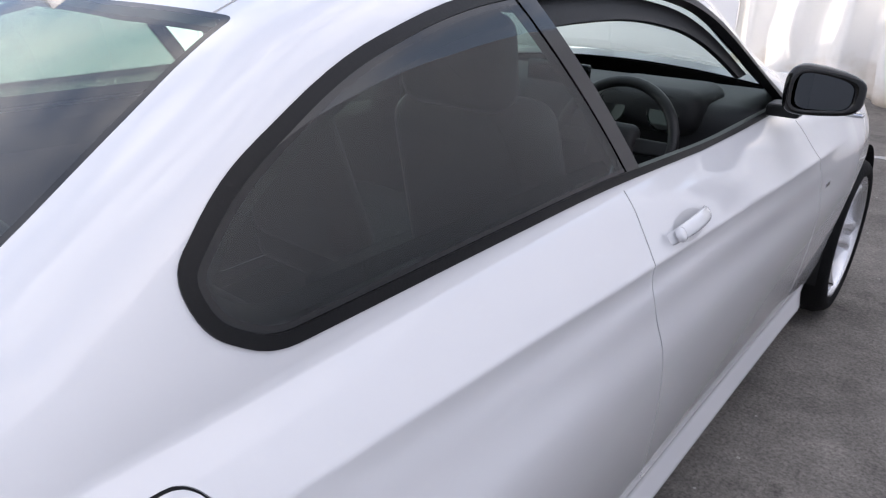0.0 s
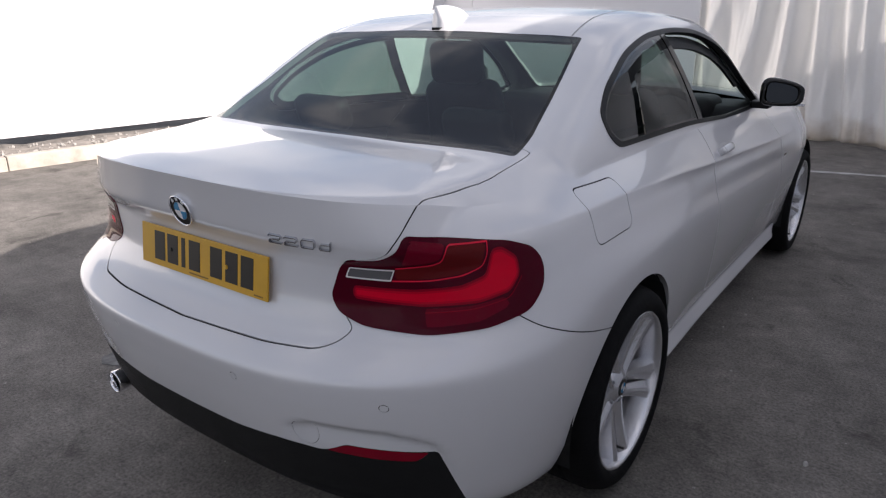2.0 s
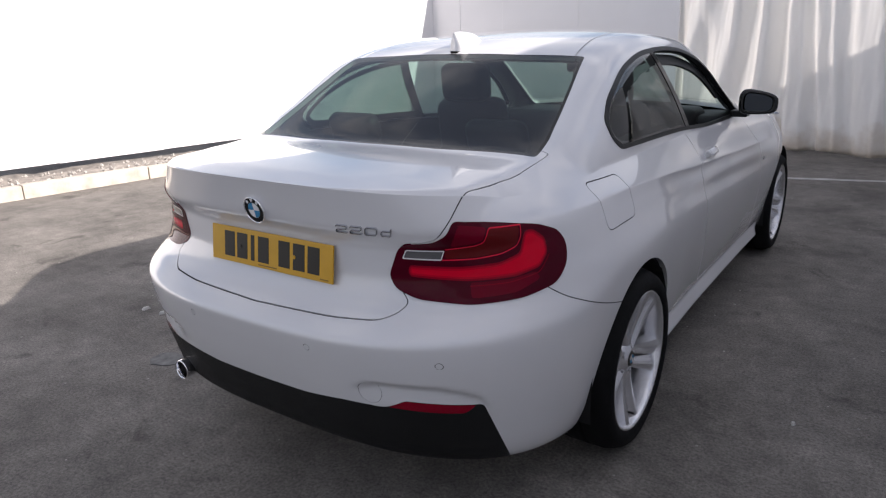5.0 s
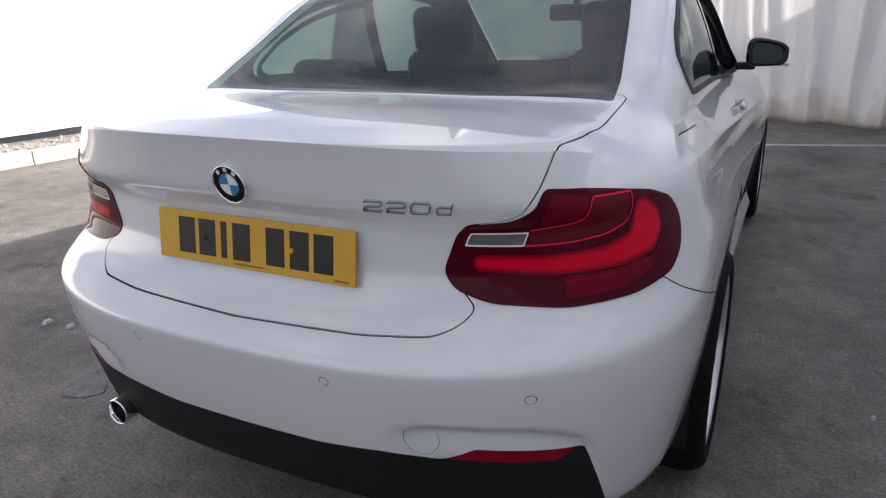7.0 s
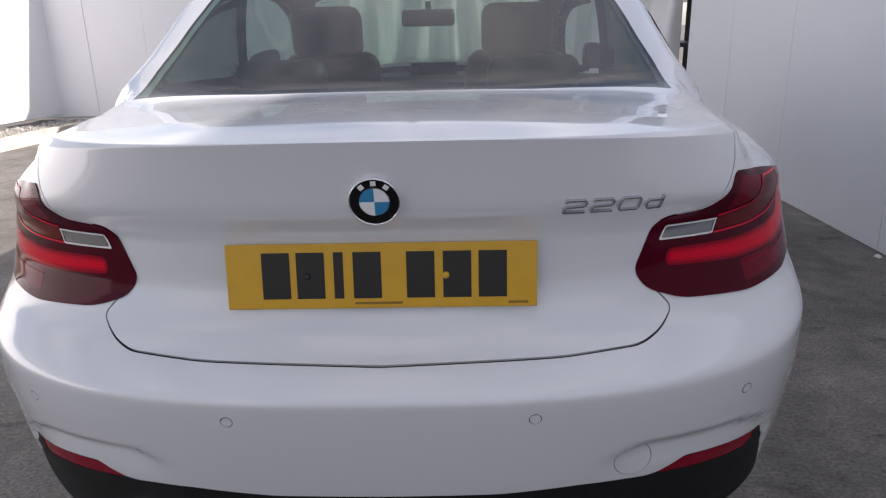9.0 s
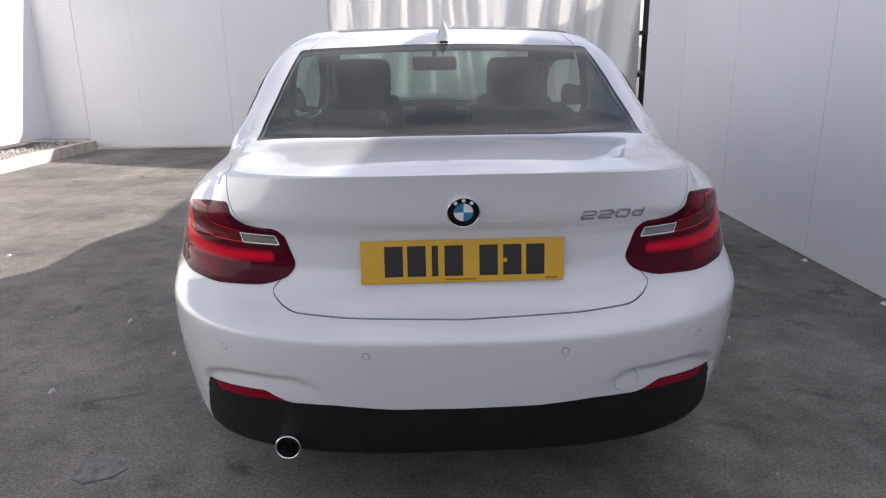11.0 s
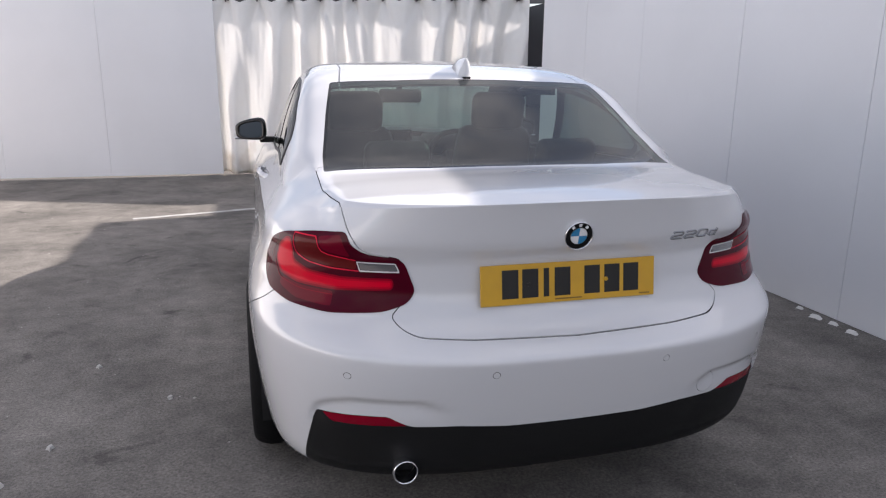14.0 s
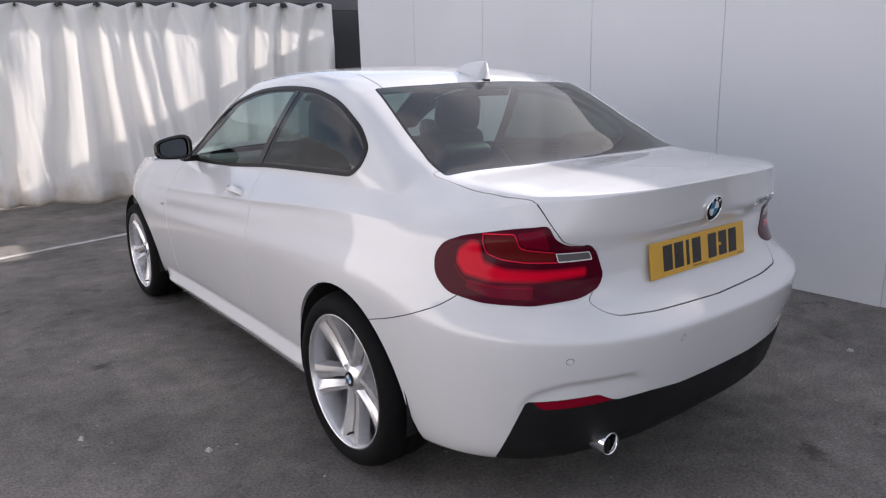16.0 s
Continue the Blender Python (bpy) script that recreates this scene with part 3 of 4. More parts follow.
lid, tub = cut(tub, both_of(f_lid, before(0.42), lambda p: p[:, X_] - 0.62))
lid_gap, lid = cut(lid, lambda p: -f_lid(p) - 0.0026)
f_fuel = field(FUEL, "y", "z", 0.035)
tub_r = refine(tub, both_of(f_fuel, behind(0.3)), .006, 2)
fuel, tub_right = cut(tub_r, both_of(f_fuel, behind(0.3)))
fuel_gap, fuel = cut(fuel, lambda p: -f_fuel(p) - 0.0028)


def split_flank(side):
    """Cuts the door, the bumper joint, the sensors and the towing cover out of one half of the lower body."""
    f_door = field(DOOR, "y", "z", 0.03)
    side = refine(side, f_door, .006, 2)
    door, side = cut(side, f_door)
    door_gap, door = cut(door, lambda p: -f_door(p) - 0.0036)
    f_bs = field(BUMPER_SEAM, "y", "z", 0.05, closed=False)
    side = refine(side, f_bs, .004, 3)
    bs_gap, side = cut(side, lambda p: f_bs(p) - 0.0016)
    sensors, rings = [], []
    for x, z, r in NOTCHES:
        spot = both_of(disc_field("x", "z", x, z, r), before(0.4))
        side = refine(side, spot, .006, 4)
        eye, side = cut(side, spot)
        ring, eye = cut(eye, lambda p: r - 0.0016 - np.hypot(p[:, 0] - x, p[:, 2] - z))
        sensors.append(eye)
        rings.append(ring)
    return side, door, door_gap, bs_gap, sensors, rings


right_side = split_flank(tub_right)
left_side = split_flank(tub)
tow_r = 0.034
f_tow = disc_field("x", "z", .422, .478, tow_r)
right_tub = refine(right_side[0], both_of(f_tow, before(0.4)), .005, 4)
tow, right_tub = cut(right_tub, both_of(f_tow, before(0.4)))
tow_gap, tow = cut(tow, lambda p: tow_r - 0.0012 - np.hypot(p[:, 0] - .422, p[:, 2] - .478))

top = UPPER
f_rw = field(REAR_WINDOW, "x", "y", 0.015)
top = refine(top, f_rw, .008, 2)
rear_glass, top = cut(top, f_rw)
rear_frit, rear_glass = cut(rear_glass, lambda p: -f_rw(p) - 0.010)
f_sw = field(SIDE_WINDOW, "y", "z", 0.13)
top = refine(top, both_of(f_sw, lambda p: 0.45 - p[:, X_]), .02, 2)
side_hole, top = cut(top, both_of(f_sw, lambda p: 0.45 - p[:, X_]))
f_ws = field(WINDSCREEN, "x", "y", 0.03)
windscreen, top = cut(top, f_ws)
f_lt = field(LID_TOP, "x", "y", 0.01)
top = refine(top, f_lt, .006, 2)
lid_top, top = cut(top, f_lt)
lt_gap, lid_top = cut(lid_top, lambda p: -f_lt(p) - 0.0027)
top = refine(top, behind(3.243), .006, 2)
hood, top = cut(top, behind(3.24))
hood_gap, hood = cut(hood, before(3.246))
ROOF_DITCH = [(.503, 1.205), (.470, 1.45), (.462, 1.75), (.470, 2.30)]
f_rd = field(ROOF_DITCH, "x", "y", 0, closed=False)
top = refine(top, f_rd, .005, 3)
ditch, top = cut(top, lambda p: f_rd(p) - 0.0032)

both = lambda s: join(s, mirrored(s))
same = lambda s: s
body = sheet_part("body_shell", join(right_tub, mirrored(left_side[0]), both(top)), PAINT, car, thick=0.02)
lining = pushed(join(right_tub, mirrored(left_side[0]), both(join(top, hood)), right_side[1], mirrored(left_side[1])), -0.028)
sheet_part("cabin_lining", lining, INTERIOR_GREY, car)
trunk = sheet_part("trunk_lid", both(join(lid, lid_top)), PAINT, car, thick=0.012)
sheet_part("trunk_gap", pushed(both(join(lid_gap, lt_gap)), -0.005), SEAM, trunk)
sheet_part("hood", both(hood), PAINT, car, thick=0.012)
sheet_part("hood_gap", pushed(both(hood_gap), -0.006), SEAM, car)
flap = sheet_part("fuel_flap", fuel, PAINT, car, thick=0.01)
sheet_part("fuel_flap_gap", pushed(fuel_gap, -0.004), SEAM, flap)
cover = sheet_part("towing_eye_cover", tow, PAINT, car, thick=0.004)
sheet_part("towing_eye_gap", pushed(tow_gap, -0.001), SEAM, cover)
sheet_part("diffuser", both(diffuser), BLACK_PLASTIC, car, "black plastic lower bumper", thick=0.03)
for turn in (same, mirrored):
    sheet_part("roof_strip", pushed(turn(ditch), -0.002), material("roof_strip_grey", (.30, .30, .31), rough=.4), car)
    sheet_part("rear_reflector", pushed(turn(reflector), -0.001), REFLECTOR, car, "red bumper reflector", thick=0.01)
doors = {}
for turn, (half, door, door_gap, bs_gap, sensors, rings) in ((same, right_side), (mirrored, left_side)):
    leaf = doors[turn] = sheet_part("door", turn(door), PAINT, car, thick=0.012)
    sheet_part("door_gap", pushed(turn(door_gap), -0.006), SEAM, leaf)
    sheet_part("bumper_joint", pushed(turn(bs_gap), -0.003), SEAM, car)
    for eye, ring in zip(sensors, rings):
        s_ob = sheet_part("parking_sensor", turn(eye), PAINT, car)
        sheet_part("sensor_ring", pushed(turn(ring), -0.0015), SEAM, s_ob)

# tail lamps: lens, bands with a painted glow, indicator, guides, reversing lamp
REVERSE = [(.694, .836), (.708, .863), (.843, .865), (.831, .837)]
BAND = [(.715, .788), (.715, .820), (.90, .821), (1.04, .830), (1.12, .850), (1.135, .905), (1.17, .908), (1.225, .880), (1.235, .840), (1.20, .805), (1.10, .788), (.92, .782)]
INDICATOR = [(.843, .842), (.95, .846), (1.05, .856), (1.105, .872), (1.118, .918), (1.0, .921), (.983, .886), (.95, .876), (.843, .866)]
GUIDE_LOW = [(.835, .838), (.95, .842), (1.05, .852), (1.108, .869), (1.122, .895), (1.122, .921)]
GUIDE_TOP = [(.845, .868), (.95, .879), (.980, .887), (.998, .922), (1.122, .921)]
GUIDE_BASE = [(1.24, .835), (1.20, .792), (1.08, .775), (.93, .769)]
UPPER_FIELD = [(.86, .876), (.95, .886), (.975, .893), (.99, .924), (.885, .936)]
LOWER_FIELD = [(.93, .778), (1.08, .783), (1.18, .795), (1.20, .775), (1.10, .748), (.93, .738)]
for turn in (same, mirrored):
    rest = refine(refine(refine(lamp, field(GUIDE_TOP, "q", "z", 0.01, False), .004, 3), field(GUIDE_LOW, "q", "z", 0.02, False), .004, 3), field(GUIDE_BASE, "q", "z", 0.02, False), .004, 3)
    rest = refine(refine(rest, field(REVERSE, "q", "z", .004), .005, 2), field(BAND, "q", "z", .015), .006, 1)
    pieces = []
    for name, fld, mat, lift in (
            ("reversing_lens_frame", field(REVERSE, "q", "z", 0.004), LAMP_WHITE, 0.004),
            ("upper_guide", (lambda g: lambda p: g(p) - 0.0017)(field(GUIDE_TOP, "q", "z", 0.01, False)), LAMP_LINE, 0.0035),
            ("lower_guide", (lambda g: lambda p: g(p) - 0.0017)(field(GUIDE_LOW, "q", "z", 0.02, False)), LAMP_LINE, 0.0035),
            ("base_guide", (lambda g: lambda p: g(p) - 0.0012)(field(GUIDE_BASE, "q", "z", 0.02, False)), LAMP_EDGE, 0.0035),
            ("indicator_lens", field(INDICATOR, "q", "z", 0.01), LAMP_AMBER, 0.0025),
            ("light_band", field(BAND, "q", "z", 0.015), LAMP_RED, 0.0028),
            ("upper_field", field(UPPER_FIELD, "q", "z", 0.006), LAMP_MID, 0.0026),
            ("lower_field", field(LOWER_FIELD, "q", "z", 0.01), LAMP_MID, 0.0026)):
        piece, rest = cut(rest, fld)
        pieces.append((name, piece, mat, lift))
    lens = sheet_part("tail_lamp", pushed(turn(rest), 0.0024), LAMP_DARK, car, "smoked red tail lamp", thick=0.025)
    for name, piece, mat, lift in pieces:
        if name == "reversing_lens_frame":
            core, piece = cut(piece, (lambda g: lambda p: g(p) + 0.0035)(field(REVERSE, "q", "z", 0.004)))
            sheet_part("reversing_lens", pushed(turn(core), 0.003), LAMP_CLEAR, lens)
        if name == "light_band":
            # the band's glow is put into colour: bright core, darker rings out to the edge
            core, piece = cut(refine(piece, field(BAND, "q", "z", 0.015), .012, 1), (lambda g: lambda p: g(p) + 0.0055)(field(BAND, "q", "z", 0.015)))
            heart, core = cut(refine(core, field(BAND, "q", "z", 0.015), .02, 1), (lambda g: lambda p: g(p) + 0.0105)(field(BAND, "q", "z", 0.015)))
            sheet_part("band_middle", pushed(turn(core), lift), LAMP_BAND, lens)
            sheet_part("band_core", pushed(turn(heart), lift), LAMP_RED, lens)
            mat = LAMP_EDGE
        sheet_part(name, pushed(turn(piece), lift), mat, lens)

# windows
sheet_part("rear_window", both(rear_glass), GLASS_REAR, car, "smoked rear window")
sheet_part("rear_window_edge", both(rear_frit), GLOSS_BLACK, car)
sheet_part("windscreen", both(windscreen), GLASS_SIDE, car, "green tinted windscreen")
pillar_run = lambda p: p[:, Y_] - (1.915 - 0.78 * (p[:, Z_] - 1.0))
side_hole = refine(side_hole, lambda p: np.abs(pillar_run(p)) - 0.024, .006, 2)
frame_strip, panes = cut(side_hole, lambda p: -f_sw(p) - 0.016)
b_pillar, panes = cut(panes, lambda p: np.abs(pillar_run(p)) - 0.024)
quarter, front_pane = cut(panes, pillar_run)
inner_edge, _ = cut(quarter, lambda p: -f_sw(p) - 0.042)
frit, quarter = cut(quarter, lambda p: -f_sw(p) - 0.024)
for turn in (same, mirrored):
    sheet_part("window_frame", pushed(turn(frame_strip), 0.003), BLACK_TRIM, car, "black window surround", thick=0.02)
    sheet_part("pillar_trim", pushed(turn(b_pillar), 0.002), GLOSS_BLACK, car, thick=0.02)
    sheet_part("window_border", turn(frit), FRIT, car)
    sheet_part("window_lining", pushed(turn(inner_edge), -.034), INTERIOR_GREY, car)
    sheet_part("quarter_window", turn(quarter), GLASS_QUARTER, car, "smoked quarter window")
sheet_part("door_window", mirrored(front_pane), GLASS_SIDE, doors[mirrored], "closed tinted door window")
# the open door window shows the black depth of its frame
deep_frame, _ = cut(front_pane, lambda p: np.maximum(-f_sw(p) - 0.060, 1.075 - p[:, Z_]))
sheet_part("door_frame", pushed(deep_frame, -0.03), BLACK_TRIM, doors[same], "black frame of the open window", thick=0.01)


# ---------------------------------------------------------------- fittings on the car
from mathutils.bvhtree import BVHTree

shell_tree = BVHTree.FromPolygons([tuple(p) for p in LOWER[0]], LOWER[2])
roof_tree = BVHTree.FromPolygons([tuple(p) for p in UPPER[0]], UPPER[2])


def on_tail(x, z):
    """Place and outward normal on the tail, seen from behind."""
    hit, n, _, _ = shell_tree.ray_cast(Vector((abs(x), -3, z)), Vector((0, 1, 0)))
    if n.y > 0:
        n = -n
    s = 1 if x >= 0 else -1
    return Vector((hit.x * s, hit.y, hit.z)), Vector((n.x * s, n.y, n.z))


def on_flank(y, z):
    hit, n, _, _ = shell_tree.ray_cast(Vector((3, y, z)), Vector((-1, 0, 0)))
    return hit, (n if n.x > 0 else -n)


def facing(place, n, up=(0, 0, 1)):
    """A pose whose z axis is n and whose y axis points up."""
    z = n.normalized()
    x = Vector(up).cross(z).normalized()
    return Matrix.Translation(place) @ Matrix((x, z.cross(x), z)).transposed().to_4x4()


def lathe(profile, n=48, axis='x'):
    """A turned mesh from (radius, place along the axis) pairs."""
    bm = bmesh.new()
    rings = []
    for r, a in profile:
        ring = []
        for k in range(n):
            c, s = math.cos(2 * math.pi * k / n) * r, math.sin(2 * math.pi * k / n) * r
            ring.append(bm.verts.new((a, c, s) if axis == 'x' else ((c, s, a) if axis == 'z' else (c, a, s))))
        rings.append(ring)
    for a, b in zip(rings, rings[1:]):
        for k in range(n):
            bm.faces.new((a[k], a[(k + 1) % n], b[(k + 1) % n], b[k]))
    bmesh.ops.recalc_face_normals(bm, faces=bm.faces)
    return bm


def disc(bm, r, z=0.0, n=40, a0=0.0, a1=2 * math.pi, r0=0.0):
    """A flat disc, ring or sector at height z."""
    full = abs(a1 - a0 - 2 * math.pi) < 1e-6
    m = n if full else n + 1
    outer = [bm.verts.new((math.cos(a0 + (a1 - a0) * k / n) * r, math.sin(a0 + (a1 - a0) * k / n) * r, z)) for k in range(m)]
    if r0:
        inner = [bm.verts.new((math.cos(a0 + (a1 - a0) * k / n) * r0, math.sin(a0 + (a1 - a0) * k / n) * r0, z)) for k in range(m)]
        for k in range(n):
            bm.faces.new((outer[k], outer[(k + 1) % m], inner[(k + 1) % m], inner[k]))
    else:
        c = bm.verts.new((0, 0, z))
        for k in range(n):
            bm.faces.new((outer[k], outer[(k + 1) % m], c))


# round badge of plain quarters
place, n = on_tail(0, .934)
badge_pose = facing(place + n * 0.0075, n)
bm = lathe([(.0385, -.010), (.041, 0), (.0405, .003), (.039, .0035), (.0385, .001)], 48, 'z')
badge = part("badge", bm, CHROME, car, "round badge with blue and white quarters", True, badge_pose)
bm = bmesh.new()
disc(bm, .0388, .001, 48, r0=.0245)
part("badge_ring", bm, GLOSS_BLACK, badge)
for k in range(4):
    bm = bmesh.new()
    disc(bm, .0235, .0016, 12, k * math.pi / 2, (k + 1) * math.pi / 2)
    part("badge_quarter", bm, BADGE_BLUE if k in (1, 3) else BADGE_WHITE, badge)
for a in (-38, 0, 38):
    bm = bmesh.new()
    box(bm, (-.0042, .0275, .001), (.0042, .0355, .0018), 0, pose(0, 0, 0, 0, 0, a))
    part("badge_bar", bm, BADGE_WHITE, badge)

# model figures
TWO = [(.0, .020), (.001, .0235), (.032, .0235), (.034, .020), (.034, .016), (.031, .0125), (.004, .0115), (.0, .008), (.0, .002), (.036, .002)]
NOUGHT = [(.003, .0022), (.0, .006), (.0, .0195), (.003, .0235), (.031, .0235), (.034, .0195), (.034, .006), (.031, .0022), (.003, .0022)]
DEE = [(.026, .0235), (.026, .0022), (.003, .0022), (.0, .006), (.0, .013), (.003, .0165), (.026, .0165)]


def figure(line, m):
    """One figure: a flat chrome strip laid along a line, sheared to the right."""
    bm = bmesh.new()
    pts = [Vector((x - .017 + .22 * (y - .0125), y - .0125)) for x, y in line]
    rows = []
    for i, p in enumerate(pts):
        d = (pts[min(i + 1, len(pts) - 1)] - pts[max(i - 1, 0)]).normalized()
        o = Vector((-d.y, d.x)) * .0017
        rows.append([bm.verts.new((*(p + o * k), z)) for k, z in ((-1, -.0075), (-.75, .0012), (.75, .0012), (1, -.0075))])
    for p, q in zip(rows, rows[1:]):
        for k in range(3):
            bm.faces.new((p[k], p[k + 1], q[k + 1], q[k]))
    for e in (rows[0], rows[-1][::-1]):
        bm.faces.new(e)
    bmesh.ops.recalc_face_normals(bm, faces=bm.faces)
    bm.transform(m)
    return bm


for line, x in ((TWO, .315), (TWO, .360), (NOUGHT, .405), (DEE, .451)):
    place, n = on_tail(x, .9135)
    part("model_figure", figure(line, facing(place + n * .004, n)), CHROME_SOFT, car, "chrome model figure")

# number plate with plain bars in place of its characters
PLATE_TOP, PLATE_LOW = Vector((0, .184, .851)), Vector((0, .170, .741))
pn = (PLATE_TOP - PLATE_LOW).cross(Vector((1, 0, 0))).normalized()
pn = pn if pn.y < 0 else -pn
plate_pose = facing((PLATE_TOP + PLATE_LOW) / 2 + pn * .002, pn)
bm = bmesh.new()
box(bm, (-.26, -.0555, -.006), (.26, .0555, 0), .0015)
plate = part("number_plate", bm, PLATE_YELLOW, car, "yellow number plate with dark bars", m=plate_pose)
for cx in (-.176, -.118, -.071, -.023, .066, .127, .186):
    w = .008 if abs(cx + .071) < .001 else .0235
    bm = bmesh.new()
    box(bm, (cx - w, -.038, 0), (cx + w, .041, .0007))
    part("plate_bar", bm, PLATE_BLACK, plate)
for x0, x1, z0 in ((-.045, .035, -.0485), (.212, .245, -.0495)):
    bm = bmesh.new()
    box(bm, (x0, z0, 0), (x1, z0 + .004, .0005))
    part("plate_small_bar", bm, material("plate_small_print", (.22, .12, .01)), plate)
for x, mat in ((-.124, PLATE_BLACK), (.108, PLATE_YELLOW)):
    bm = lathe([(.0001, .0035), (.005, .003), (.0062, 0)], 16, 'z')
    part("plate_screw", bm, mat, plate, m=pose(x, 0, .0006))

# exhaust tip
bm = lathe([(.030, .17), (.034, .02), (.035, 0), (.033, -.004), (.0305, 0), (.0295, .02), (.0285, .16)], 40, 'y')
pipe = part("exhaust_tip", bm, CHROME, car, "chrome exhaust tip", True, pose(-.474, .135, .299))
bm = lathe([(.0287, .03), (.0284, .14), (.0001, .145)], 32, 'y')
part("pipe_soot", bm, DARK, pipe)

# roof aerial
FIN_Y = 1.215
bm = bmesh.new()
rows = []
for k in range(13):
    t = k / 12
    y = FIN_Y + .175 * t
    h = .074 * (1 - t) ** 0.55 * (1 if t else 1)
    w = .033 * (1 - t * 0.55) if t < .999 else .004
    base = float(table(y, CY, CZ)) - .004
    row = []
    for j in range(9):
        a = math.pi * j / 8
        lift = math.sin(a) ** 0.8
        row.append(bm.verts.new((math.cos(a) * w * (1 - .66 * lift), y - .018 * lift * (1 - t) + .0, base + h * lift)))
    rows.append(row)
for a, b in zip(rows, rows[1:]):
    for j in range(8):
        bm.faces.new((a[j], a[j + 1], b[j + 1], b[j]))
bm.faces.new(rows[0][::-1])
bmesh.ops.recalc_face_normals(bm, faces=bm.faces)
part("roof_aerial", bm, PAINT, car, "white shark-fin aerial", True)


def handle(side):
    """Door handle: a pull bar over a pressed cup, with a lock cap."""
    hit, n = on_flank(2.03, .878)
    m = facing(hit, n)
    if side < 0:
        m = Matrix.Diagonal((-1, 1, 1, 1)) @ m
    bm = bmesh.new()
    rings = []
    for k in range(15):
        t = k / 14
        x = -.10 + .20 * t
        lift = .030 * math.sin(math.pi * min(max((t - .02) / .96, 0), 1)) ** .45
        h = .0125 + .003 * math.cos(math.pi * (t - .5))
        ring = [bm.verts.new((x, h * math.cos(a), lift + .006 * math.sin(a) - .006)) for a in [2 * math.pi * j / 12 for j in range(12)]]
        rings.append(ring)
    for a, b in zip(rings, rings[1:]):
        for j in range(12):
            bm.faces.new((a[j], a[(j + 1) % 12], b[(j + 1) % 12], b[j]))
    for r in (rings[0], rings[-1][::-1]):
        bm.faces.new(r)
    bmesh.ops.recalc_face_normals(bm, faces=bm.faces)
    bm.transform(m)
    grip = part("door_handle", bm, PAINT, doors[same if side > 0 else mirrored], "white pull handle", True)
    # a flat grey disc stands in for the shade inside the cup
    bm = bmesh.new()
    disc(bm, 1, .0012, 36)
    bmesh.ops.transform(bm, matrix=m @ Matrix.Diagonal((.075, .029, 1, 1)), verts=bm.verts)
    part("handle_cup", bm, material("handle_cup_shade", (.45, .45, .46), rough=.35, coat=.8), doors[same if side > 0 else mirrored])
    if side > 0:
        bm = lathe([(.0001, .0085), (.008, .0085), (.0135, .006), (.015, -.002)], 24, 'z')
        bm.transform(m @ pose(-.083, 0, .018))
        part("lock_cap", bm, PAINT, doors[same], "", True)


handle(1)
handle(-1)


def door_mirror(side):
    """Door mirror: rounded housing on a stalk, with the glass set in its rear face."""
    bm = bmesh.new()
    rings = []
    prof = [(0, .82), (.10, .97), (.25, 1), (.5, .96), (.75, .80), (.92, .52), (1, .12)]
    n = 28
    for t, sc in prof:
        ring = []
        for k in range(n):
            a = 2 * math.pi * k / n
            c, s = math.cos(a), math.sin(a)
            x = .088 * math.copysign(abs(c) ** .5, c)
            z = .076 * math.copysign(abs(s) ** .55, s)
            u = (x / .088 + 1) / 2
            z *= 1 - .52 * u ** 1.6 if s > 0 else .80 - .06 * u
            ring.append(bm.verts.new((.846 + x * sc, 2.69 + .105 * t + .040 * (x / .088) * (1 - t), 1.036 + z * sc)))
        rings.append(ring)
    for a, b in zip(rings, rings[1:]):
        for k in range(n):
            bm.faces.new((a[k], a[(k + 1) % n], b[(k + 1) % n], b[k]))
    bm.faces.new(rings[-1])
    inner = [bm.verts.new(Vector((.846, 2.69, 1.036)).lerp(v.co, .88) + Vector((0, .006, 0))) for v in rings[0]]
    for k in range(n):
        bm.faces.new((rings[0][k], rings[0][(k + 1) % n], inner[(k + 1) % n], inner[k]))
    glass_ring = [v.co.copy() + Vector((0, -.35 * (v.co.x - .846) + .012 + .10 * (v.co.z - 1.036), 0)) for v in inner]
    bmesh.ops.recalc_face_normals(bm, faces=bm.faces)
    flip = Matrix.Diagonal((side, 1, 1, 1))
    bm.transform(flip)
    if side < 0:
        bmesh.ops.reverse_faces(bm, faces=bm.faces)
    housing = part("door_mirror", bm, GLOSS_BLACK, car, "gloss black door mirror", True)
    bm = bmesh.new()
    vs = [bm.verts.new(c + Vector((0, .002, 0))) for c in glass_ring]
    bm.faces.new(vs)
    bm.transform(flip)
    bmesh.ops.recalc_face_normals(bm, faces=bm.faces)
    part("mirror_glass", bm, MIRROR, housing, "mirror glass")
    bm = bmesh.new()
    box(bm, (.715, 2.70, .962), (.80, 2.775, .995), .008)
    bm.transform(flip)
    part("mirror_stalk", bm, BLACK_TRIM, housing)
    bm = bmesh.new()
    box(bm, (.86, 2.735, .979), (.940, 2.765, .990), .004)
    bm.transform(flip)
    part("mirror_indicator", bm, CHROME_SOFT, housing)


door_mirror(1)
door_mirror(-1)


